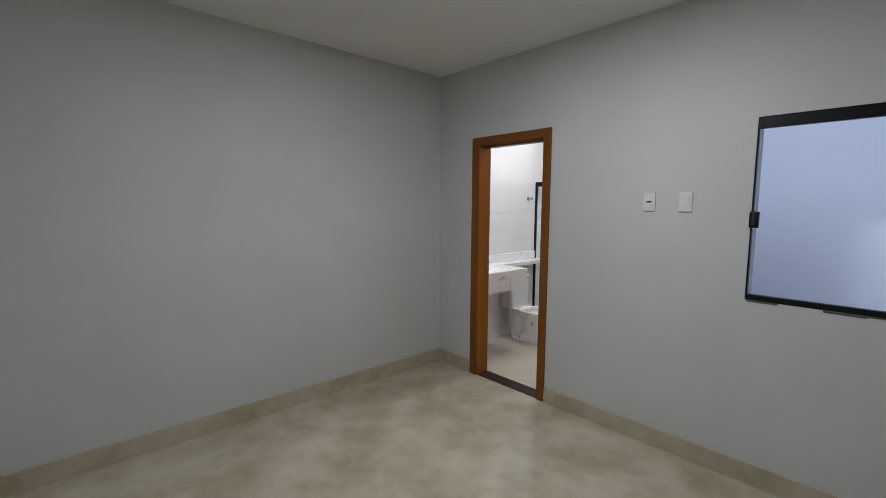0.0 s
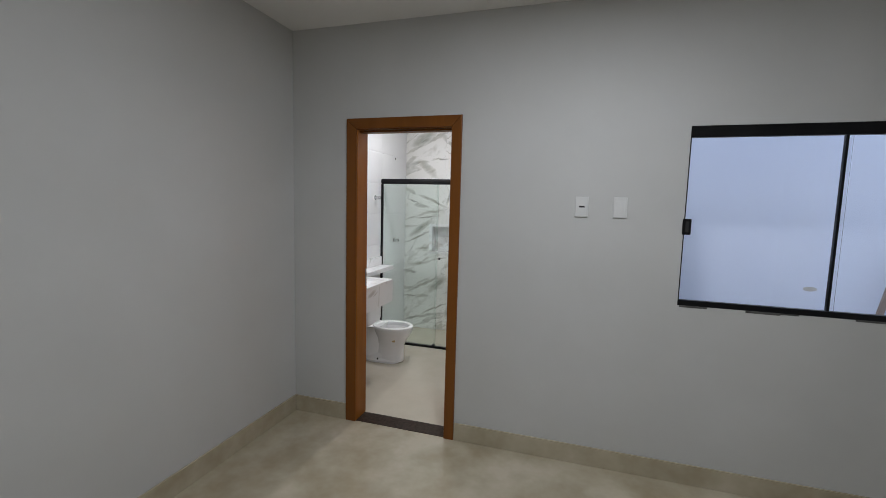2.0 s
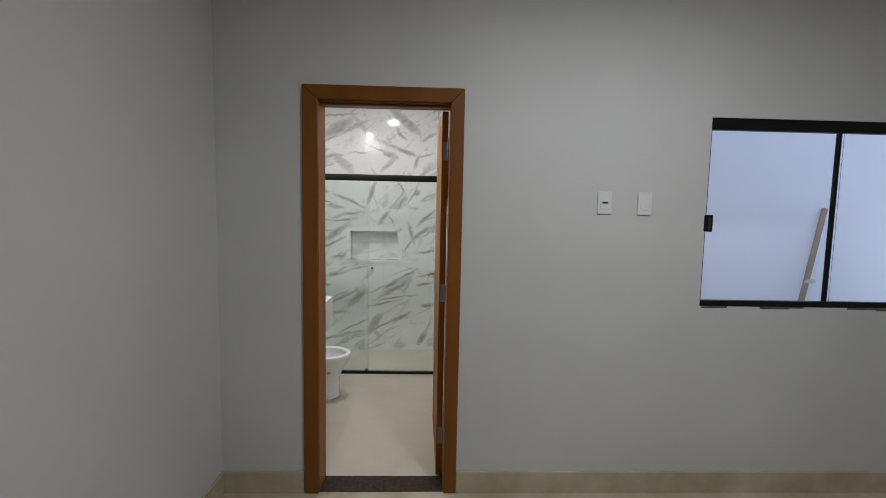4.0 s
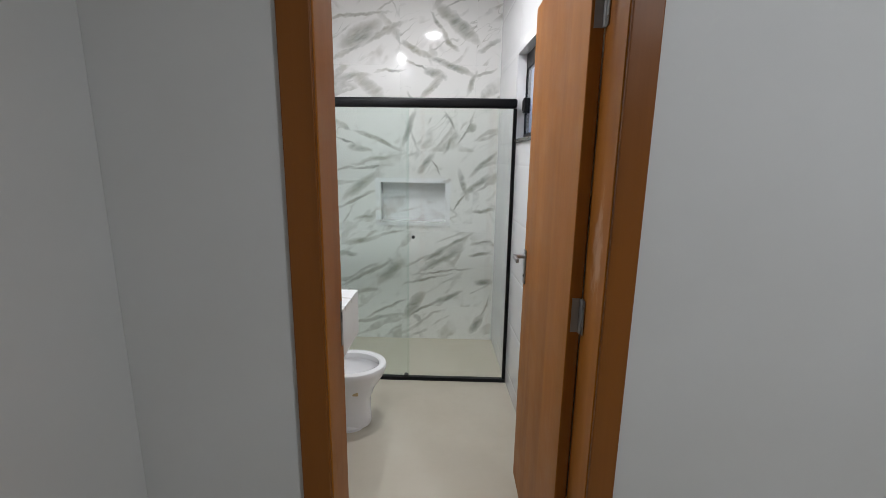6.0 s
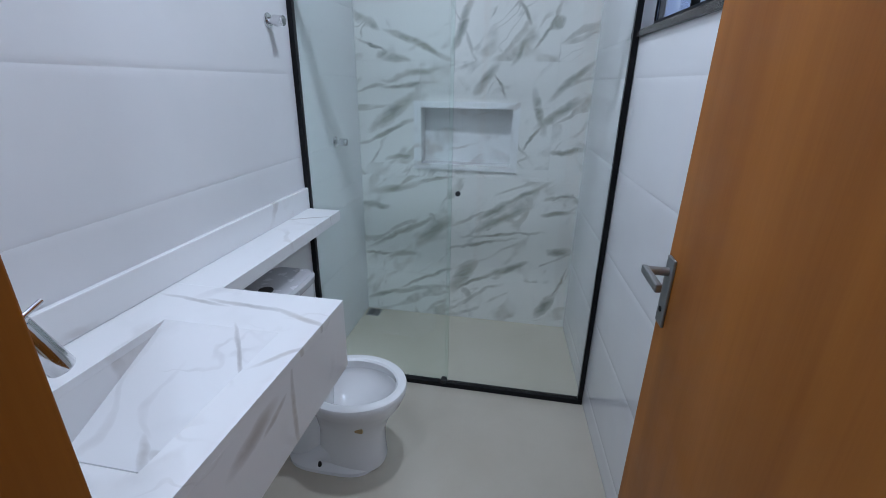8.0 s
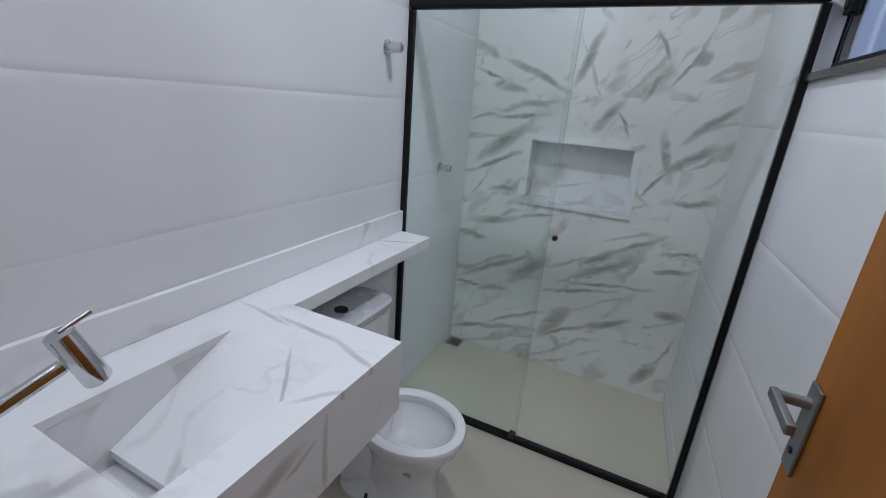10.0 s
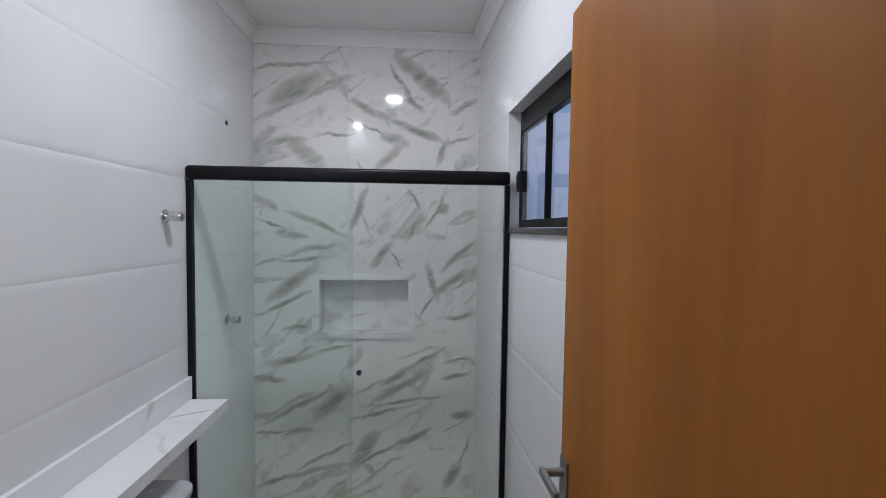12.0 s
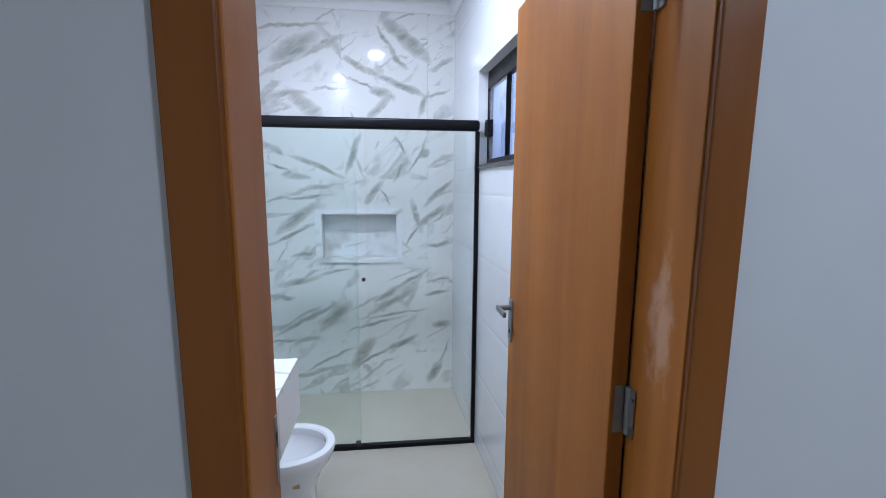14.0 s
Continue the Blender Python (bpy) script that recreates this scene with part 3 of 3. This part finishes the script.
# the bath window: X along the wall seen from inside
BWM = RM @ Matrix(((0, 1, 0, 0), (1, 0, 0, 0), (0, 0, 1, 0), (0, 0, 0, 1)))
sliding_window("window_2", RWIN[0], RWIN[1], RWIN[2] + 0.022, RWIN[3], [-0.30], 0.055, 0.09, "small black framed sliding bathroom window", BWM, (RWIN[1] - 0.022, 1.845), 0, 0.035)
setting("window_sill", box(RWIN[0] - 0.02, RWIN[1] + 0.015, -0.014, 0.094, RWIN[2] - 0.004, RWIN[2] + 0.018, bevel=0.003, m=BWM), M_SILL,
        "dark granite sill under bathroom window", "sill")
for nm, bx in (("window_reveal_top", (RWIN[0], RWIN[1], 0.0, 0.054, RWIN[3] - 0.004, RWIN[3] + 0.0)), ("window_reveal_side", (RWIN[1] - 0.004, RWIN[1], 0.0, 0.054, RWIN[2] + 0.019, RWIN[3] - 0.005))):
    setting(nm, box(*bx, m=BWM), M_TILE, "white tiled reveal of bathroom window", "reveal")

# ---------------------------------------------------------------- door
frame_ = thing("door_frame", (0.418, 0, 0), "brown wooden door frame with wide flat casing", "door frame", "", "structure")
JL, JR, JT = 0.080, 0.757, 2.103
part("jamb", box(DOOR[0], JL, -0.004, T + 0.008, 0.004, DOOR[3], bevel=0.002), M_DOOR, frame_)
part("jamb", box(JR, DOOR[1], -0.004, T + 0.008, 0.004, DOOR[3], bevel=0.002), M_JAMB, frame_, "brown wooden jamb with pale plaster smear")
part("head_jamb", box(JL, JR, -0.004, T + 0.008, JT, DOOR[3], bevel=0.002), M_CASING, frame_)
part("door_stop", box(JL, JR, 0.03, 0.098, JT - 0.012, JT, bevel=0.002), M_CASING, frame_)


def mitred(name, pts):
    """A flat casing board between four outline points on the wall face, its front edges eased."""
    bm = bmesh.new()
    back = [bm.verts.new((x, -0.0005, z)) for x, z in pts]
    front = [bm.verts.new((x, -0.016, z)) for x, z in pts]
    bm.faces.new(front)
    bm.faces.new(back)
    for i in range(4):
        bm.faces.new((back[i], back[(i + 1) % 4], front[(i + 1) % 4], front[i]))
    es = [e for e in bm.edges if all(v.co.y < -0.01 for v in e.verts)]
    bmesh.ops.bevel(bm, geom=es, offset=0.003, segments=2, affect="EDGES", profile=0.5)
    part(name, bm, M_CASING, frame_)


CI0, CI1, CT = 0.076, 0.760, 2.108
mitred("casing_board", [(0.0, 0.0), (CI0, 0.0), (CI0, CT), (0.0, 2.18)])
mitred("casing_board", [(CI1, 0.0), (0.828, 0.0), (0.828, 2.18), (CI1, CT)])
mitred("casing_head", [(0.0, 2.1803), (CI0, CT + 0.0003), (CI1, CT + 0.0003), (0.828, 2.1803)])

# open leaf: local x along the leaf from the hinge, y its thickness
HX, HY = 0.757, 0.143
LM = pose(HX, HY, 0, 0, 0, 90 + 1.0)
leaf_thing = thing("wooden_door", (HX, HY, 0.0), "open honey-brown flush wooden door with steel lever", "door")
leaf = part("leaf", box(0.004, 0.714, 0.003, 0.038, 0.01, 2.10, bevel=0.0025, m=LM), M_DOOR, leaf_thing)
for s, y0 in ((1, 0.038), (-1, 0.003)):
    plate = part("lock_plate", box(0.664, 0.704, y0, y0 + s * 0.006, 0.985, 1.135, bevel=0.002, m=LM), M_STEEL, leaf, "brushed steel lock plate")
    bm = bmesh.new()
    n0, n1 = y0 + s * 0.006, y0 + s * (0.05 if s > 0 else 0.03)
    add_rod(bm, LM @ Vector((0.684, n0, 1.105)), LM @ Vector((0.684, n1, 1.105)), 0.009, n=16)
    add_box(bm, 0.594, 0.694, n1 - 0.006, n1 + 0.006, 1.096, 1.114, bevel=0.003, m=LM)
    part("lever_handle", bm, M_STEEL, plate, "square brushed steel lever")
    part("keyhole", rod(LM @ Vector((0.684, n0, 1.02)), LM @ Vector((0.684, n0 + s * 0.002, 1.02)), 0.006, n=12), M_DARK, plate)
part("lock_face", box(0.714, 0.7155, 0.010, 0.031, 0.95, 1.13, m=LM), M_STEEL, leaf, "steel lock face plate")
for z in (0.25, 1.09, 1.885):
    h = part("hinge", rod((HX - 0.004, HY - 0.004, z - 0.05), (HX - 0.004, HY - 0.004, z + 0.05), 0.006, n=12), M_STEEL, leaf_thing, "brushed steel butt hinge")
    part("hinge_plate", box(HX - 0.0045, HX - 0.0025, HY - 0.026, HY - 0.008, z - 0.05, z + 0.05), M_STEEL, h)
    part("hinge_plate", box(0.002, 0.0036, 0.006, 0.030, z - 0.05, z + 0.05, m=LM), M_STEEL, h)
    for dz in (-0.03, 0.03):
        part("hinge_screw", rod((HX - 0.0046, HY - 0.022, z + dz), (HX - 0.0056, HY - 0.022, z + dz), 0.004, n=10), M_CHROME, h)
strike = thing("strike_plate", (JL, 0.10, 0.95), "small steel strike plate set in door jamb", "strike plate")
part("plate", box(JL, JL + 0.002, 0.124, 0.140, 0.99, 1.12), M_STEEL, strike)
part("slot", box(JL + 0.002, JL + 0.0025, 0.128, 0.136, 1.06, 1.09), M_DARK, strike)

# ---------------------------------------------------------------- wall plates in the bedroom
def wall_plate(x, z, socket):
    ob = thing("power_socket" if socket else "blank_plate", (x, 0, z - 0.06), "white plastic wall socket on grey wall" if socket else "white plastic blank plate on grey wall",
               "socket" if socket else "wall plate")
    part("cover", box(x - 0.038, x + 0.038, -0.010, -0.0005, z - 0.06, z + 0.06, bevel=0.004), M_PLASTIC, ob)
    part("insert", box(x - 0.024, x + 0.024, -0.0125, -0.010, z - 0.036, z + 0.036, bevel=0.001), M_PLASTIC, ob)
    if socket:
        part("switch_slot", box(x - 0.016, x + 0.016, -0.0135, -0.0125, z - 0.004, z + 0.006, bevel=0.0004), M_DARK, ob, "dark socket slot")


wall_plate(1.583, 1.615, True)
wall_plate(1.798, 1.615, False)

# ---------------------------------------------------------------- downlights
def downlight(x, y, r, top=CEIL_BATH, label="small round lit white ceiling downlight"):
    ob = thing("ceiling_downlight", (x, y, top), label, "downlight", "ceiling downlights")
    bm = bmesh.new()
    prof = [(r + 0.022, 0.0), (r + 0.02, -0.003), (r + 0.006, -0.005), (r, -0.002)]
    rows = [[bm.verts.new((x + a * math.cos(k * math.pi / 16), y + a * math.sin(k * math.pi / 16), top + h)) for k in range(32)] for a, h in prof]
    for p, q in zip(rows, rows[1:]):
        for k in range(32):
            bm.faces.new((p[k], p[(k + 1) % 32], q[(k + 1) % 32], q[k]))
    part("ring", bm, M_PLASTIC, ob, "", True)
    part("diffuser", rod((x, y, top - 0.019), (x, y, top - 0.001), r - 0.001, n=32, bevel=0.003), M_LAMP, ob, "glowing white diffuser")


downlight(*LAMP_A, 0.055)
downlight(*LAMP_B, 0.03)
# fitting for the added bedroom fill lamp, always out of view
downlight(*LAMP_C, 0.14, CEIL_BED, "wide round lit white ceiling light added out of view in bedroom")

# ---------------------------------------------------------------- shower screen
SY = 1.775
rx = lambda y: 0.768 - 0.0594 * (y - 1.80)
SR = rx(SY) - 0.002
screen = thing("shower_screen", (0.07, SY, 0), "black framed sliding glass shower screen", "shower screen")
bm = bmesh.new()
add_box(bm, BL, SR, SY - 0.026, SY + 0.026, 1.822, 1.880, bevel=0.016, seg=4)
part("top_rail", bm, M_BLACK, screen, "", True)
part("side_post", box(BL, BL + 0.022, SY - 0.014, SY + 0.014, 0.02, 1.822, bevel=0.002), M_BLACK, screen)
part("side_post", box(SR - 0.022, SR, SY - 0.014, SY + 0.014, 0.02, 1.822, bevel=0.002), M_BLACK, screen)
part("bottom_track", box(BL, SR, SY - 0.018, SY + 0.018, -0.004, 0.02, bevel=0.002), M_BLACK, screen)
g1 = part("glass_panel", box(BL + 0.02, 0.100, SY + 0.005, SY + 0.010, 0.018, 1.826), M_GLASS_FIXED, screen, "clear greenish fixed glass panel")
g2 = part("glass_panel", box(0.086, SR - 0.02, SY - 0.010, SY - 0.005, 0.018, 1.826), M_GLASS, screen, "clear sliding glass panel")
g1.visible_shadow = g2.visible_shadow = False
part("door_pull", rod((0.130, SY - 0.019, 1.012), (0.130, SY - 0.004, 1.012), 0.011, n=20, bevel=0.002), M_DARK, g2, "small black round door pull")
part("floor_guide", box(0.066, 0.094, SY - 0.024, SY + 0.018, 0.02, 0.038, bevel=0.003), M_DARK, screen)

# ---------------------------------------------------------------- niche
niche = tagged(new("shower_niche"), "white stone shower niche with projecting frame", "niche")
niche.matrix_basis = pose(0.03, BY, NICHE[2])
n0, n1, n2, n3 = NICHE
F = 0.043
part("back", box(n0 - 0.01, n1 + 0.01, BY + 0.108, BY + 0.118, n2 - 0.01, n3 + 0.01), M_COUNTER, niche)
part("shelf", box(n0, n1, BY - 0.012, BY + 0.107, n2 - 0.010, n2), M_COUNTER, niche)
part("lining", box(n0 - 0.010, n0, BY - 0.0, BY + 0.107, n2 - 0.01, n3 + 0.01), M_COUNTER, niche)
part("lining", box(n1, n1 + 0.010, BY - 0.0, BY + 0.107, n2 - 0.01, n3 + 0.01), M_COUNTER, niche)
part("lining", box(n0, n1, BY - 0.0, BY + 0.107, n3, n3 + 0.01), M_COUNTER, niche)
for bx in ((n0 - F, n0 - 0.0005, n2 - 0.034, n3 + 0.036), (n1 + 0.0005, n1 + F, n2 - 0.034, n3 + 0.036)):
    part("frame_strip", box(bx[0], bx[1], BY - 0.013, BY - 0.001, bx[2], bx[3], bevel=0.001), M_COUNTER, niche)
for bx in ((n0, n1, n2 - 0.034, n2 - 0.0105), (n0, n1, n3 + 0.0005, n3 + 0.036)):
    part("frame_strip", box(bx[0], bx[1], BY - 0.013, BY - 0.001, bx[2], bx[3], bevel=0.001), M_COUNTER, niche)

# ---------------------------------------------------------------- vanity
VX, VY0, VY1, VZ = -0.053, T + 0.009, 0.927, 0.907
LX, LY1 = -0.412, 1.752
WX = BL + 0.001
SINK = (-0.437, -0.134, 0.345, 0.742)
vanity = thing("vanity_counter", (-0.3, 0.53, 0.70), "white veined stone vanity counter with carved sink", "vanity")
part("countertop", holed_slab((WX, VX), (VY0, VY1), [SINK], VZ - 0.02, VZ, lambda u, v, w: (u, v, w)), M_COUNTER_TOP, vanity)
part("front_apron", box(VX - 0.02, VX, VY0, VY1, 0.70, VZ - 0.0203), M_COUNTER_FRONT, vanity)
part("end_apron", box(WX, VX - 0.0203, VY1 - 0.02, VY1, 0.70, VZ - 0.0203), M_COUNTER, vanity)
part("ledge", box(WX, LX, VY1 + 0.0003, LY1, VZ - 0.045, VZ, bevel=0.001), M_COUNTER_TOP, vanity, "narrow stone ledge over cistern")
part("backsplash", box(WX, BL + 0.018, VY0, LY1 + 0.01, VZ + 0.0003, VZ + 0.095, bevel=0.003), M_COUNTER, vanity)
s0, s1, s2, s3 = SINK
sink = part("sink_back", box(s0 - 0.012, s0 - 0.0003, s2 - 0.01, s3 + 0.01, 0.72, VZ - 0.0205), M_COUNTER, vanity)
part("sink_front", box(s1 + 0.0003, s1 + 0.012, s2 - 0.01, s3 + 0.01, 0.72, VZ - 0.0205), M_COUNTER, vanity)
part("sink_end", box(s0, s1, s2 - 0.012, s2 - 0.0003, 0.72, VZ - 0.0205), M_COUNTER, vanity)
bm = bmesh.new()
LOW, SLOT = 0.772, 0.445
pr = [(s3, VZ - 0.0003), (s3, VZ - 0.03), (SLOT, LOW - 0.02), (SLOT, LOW)]
ra = [bm.verts.new((s0, y, z)) for y, z in pr]
rb = [bm.verts.new((s1, y, z)) for y, z in pr]
bm.faces.new(ra)
bm.faces.new(rb)
for i in range(4):
    bm.faces.new((ra[i], ra[(i + 1) % 4], rb[(i + 1) % 4], rb[i]))
part("sink_ramp", bm, M_COUNTER_TOP, vanity, "sloping stone sink floor")
bm = bmesh.new()
pr = [(s2, VZ - 0.0003), (0.404, LOW), (0.404, LOW - 0.02), (s2, LOW - 0.02)]
ra = [bm.verts.new((s0, y, z)) for y, z in pr]
rb = [bm.verts.new((s1, y, z)) for y, z in pr]
bm.faces.new(ra)
bm.faces.new(rb)
for i in range(4):
    bm.faces.new((ra[i], ra[(i + 1) % 4], rb[(i + 1) % 4], rb[i]))
part("sink_near_slope", bm, M_COUNTER, vanity)
part("sink_channel", box(s0, s1, 0.395, 0.455, 0.722, 0.735), M_COUNTER, vanity, "hidden drain channel of sink")

# faucet over the sink, its spout from the end wall
tap = thing("faucet", (-0.26, VY0, 1.0), "polished chrome faucet with cylinder head and pin lever", "faucet")
hd = Vector((-0.25, 0.357, 1.103))
ax = Vector((0.12, 0.33, -0.93)).normalized()
part("head", rod(hd - ax * 0.047, hd + ax * 0.047, 0.019, n=32, bevel=0.003), M_CHROME, tap, "", True)
part("spout", rod((-0.26, VY0, 1.035), hd - Vector((0.008, 0.018, 0.008)), 0.011, n=24), M_CHROME, tap, "", True)
part("flange", rod((-0.26, VY0 - 0.0005, 1.035), (-0.26, VY0 + 0.008, 1.035), 0.03, n=32, bevel=0.002), M_CHROME, tap, "", True)
part("pin_lever", rod(hd - ax * 0.047, hd - ax * 0.055 + Vector((0.0, 0.045, 0.008)), 0.004, n=12), M_CHROME, tap, "", True)

# ---------------------------------------------------------------- toilet
TY = 1.262
toilet = thing("toilet", (-0.25, TY, 0), "white ceramic close-coupled toilet without seat", "toilet")


def oval_loft(rings, n=48, cap0=True, cap1=True):
    bm = bmesh.new()
    rows = []
    for cx, a, b, z, sq in rings:
        row = []
        for k in range(n):
            t = 2 * math.pi * k / n
            c, s = math.cos(t), math.sin(t)
            row.append(bm.verts.new((cx + a * math.copysign(abs(c) ** sq, c), TY + b * math.copysign(abs(s) ** sq, s), z)))
        rows.append(row)
    for p, q in zip(rows, rows[1:]):
        for k in range(n):
            bm.faces.new((p[k], p[(k + 1) % n], q[(k + 1) % n], q[k]))
    if cap0:
        bm.faces.new(rows[0])
    if cap1:
        bm.faces.new(rows[-1])
    return bm


part("bowl", oval_loft([(-0.215, 0.145, 0.104, 0.006, 0.8), (-0.21, 0.136, 0.098, 0.08, 0.85), (-0.205, 0.134, 0.097, 0.16, 0.9), (-0.197, 0.155, 0.118, 0.235, 0.95),
                        (-0.19, 0.19, 0.152, 0.295, 1), (-0.19, 0.207, 0.172, 0.335, 1), (-0.19, 0.212, 0.178, 0.357, 1), (-0.19, 0.208, 0.174, 0.368, 1),
                        (-0.19, 0.198, 0.164, 0.372, 1), (-0.19, 0.178, 0.142, 0.371, 1), (-0.19, 0.170, 0.134, 0.364, 1), (-0.19, 0.172, 0.136, 0.335, 1),
                        (-0.19, 0.178, 0.142, 0.325, 1), (-0.192, 0.165, 0.128, 0.28, 1), (-0.20, 0.12, 0.09, 0.215, 1), (-0.21, 0.07, 0.055, 0.185, 1)]), M_CERAMIC, toilet, "", True)
part("foot", oval_loft([(-0.285, 0.185, 0.122, -0.004, 0.6), (-0.285, 0.185, 0.122, 0.012, 0.6), (-0.285, 0.178, 0.115, 0.020, 0.65), (-0.275, 0.150, 0.098, 0.034, 0.7), (-0.23, 0.12, 0.092, 0.08, 0.8)]),
     M_CERAMIC, toilet, "", True)
part("trapway", oval_loft([(-0.40, 0.10, 0.075, 0.02, 0.7), (-0.40, 0.10, 0.07, 0.15, 0.7), (-0.41, 0.12, 0.10, 0.30, 0.7), (-0.41, 0.125, 0.14, 0.362, 0.6)]), M_CERAMIC, toilet, "", True)
for s in (-1, 1):
    part("bolt_cap", rod((-0.31, TY + s * 0.106, 0.022), (-0.31, TY + s * 0.106, 0.038), 0.009, 0.006, n=12), M_DARK, toilet, "dark bolt head")
cis = part("cistern", oval_loft([(-0.482, 0.088, 0.165, 0.362, 0.45), (-0.482, 0.094, 0.172, 0.40, 0.4), (-0.482, 0.098, 0.178, 0.708, 0.4)]), M_CERAMIC, toilet, "", True)
lid = part("cistern_lid", oval_loft([(-0.482, 0.100, 0.181, 0.709, 0.4), (-0.482, 0.103, 0.184, 0.718, 0.4), (-0.482, 0.103, 0.184, 0.736, 0.4), (-0.482, 0.094, 0.175, 0.746, 0.4)]), M_GREY_LID, toilet, "grey-white cistern lid", True)
part("flush_button", rod((-0.482, TY - 0.04, 0.746), (-0.482, TY - 0.04, 0.752), 0.026, n=24, bevel=0.002), M_DARK, lid, "dark round flush button")
part("sticker", box(-0.150, -0.120, TY - 0.112, TY - 0.088, 0.222, 0.242), M_STICKER, toilet, "small brown paper sticker")

# ---------------------------------------------------------------- fittings on the tiled wall
def valve(y, z):
    ob = thing("shower_valve", (BL, y, z - 0.03), "chrome stop valve knob on white tiled wall", "valve", "stop valves")
    part("flange", rod((BL - 0.0005, y, z), (BL + 0.006, y, z), 0.027, n=32, bevel=0.002), M_CHROME, ob, "", True)
    part("stem", rod((BL + 0.006, y, z), (BL + 0.03, y, z), 0.011, n=20), M_CHROME, ob, "", True)
    k = part("knob", rod((BL + 0.026, y, z), (BL + 0.066, y, z), 0.020, 0.018, n=32, bevel=0.003), M_CHROME, ob, "", True)
    part("knob_cap", rod((BL + 0.066, y, z), (BL + 0.068, y, z), 0.011, n=20), M_STEEL, k)


valve(1.612, 1.665)
valve(2.134, 1.162)
outlet = tagged(part("pipe_outlet", rod((BL - 0.004, 2.146, 2.142), (BL + 0.003, 2.146, 2.142), 0.012, n=20), M_DARK), "open dark shower pipe outlet in wall", "pipe outlet")
drain = thing("floor_drain", (-0.52, 2.43, -0.004), "small grey steel shower floor drain", "drain")
part("grate", box(-0.565, -0.475, 2.385, 2.475, -0.004, 0.0, bevel=0.001), M_STEEL, drain)
for i in range(5):
    part("drain_slot", box(-0.553, -0.487, 2.398 + i * 0.014, 2.404 + i * 0.014, 0.0, 0.0006), M_DARK, drain)

# ---------------------------------------------------------------- wall tiles, one by one
ROWS = [-0.004, 0.114, 0.456, 0.798, 1.140, 1.482, 1.824, 2.166, 2.508, 2.745]
for r, (z0, z1) in enumerate(zip(ROWS, ROWS[1:])):
    for y0, y1 in ((T + 0.01, SY), (SY, BY)):
        part("tile", tile_mesh(y0, y1, z0, z1, lambda u, v, w: (BL - w, u, v)), M_TILE, wall_bl)
    for y0, y1 in ((-1.655, -0.03), (-0.03, 0.715)):
        for a, b, c, d in cells(y0, y1, z0, z1, [(max(RWIN[0], y0), min(RWIN[1], y1), max(RWIN[2], z0), min(RWIN[3], z1))] if y0 < RWIN[1] and y1 > RWIN[0] and z0 < RWIN[3] and z1 > RWIN[2] else []):
            part("tile", tile_mesh(a, b, c, d, lambda u, v, w: RM @ Vector((w, u, v))), M_TILE, wall_br)

BCOLS = [BL, -0.04, 0.54, 0.73]
BROWS = [-0.004, 0.29, 0.93, 1.57, 2.21, 2.745]
for x0, x1 in zip(BCOLS, BCOLS[1:]):
    for z0, z1 in zip(BROWS, BROWS[1:]):
        hx0, hx1, hz0, hz1 = max(NICHE[0] - 0.01, x0), min(NICHE[1] + 0.01, x1), max(NICHE[2] - 0.01, z0), min(NICHE[3] + 0.01, z1)
        for a, b, c, d in cells(x0, x1, z0, z1, [(hx0, hx1, hz0, hz1)] if hx0 < hx1 and hz0 < hz1 else []):
            part("marble_tile", tile_mesh(a, b, c, d, lambda u, v, w: (u, BY + w, v), 0.0008, 0.0008, 0.0003, 0.0006), M_MARBLE, wall_bb)
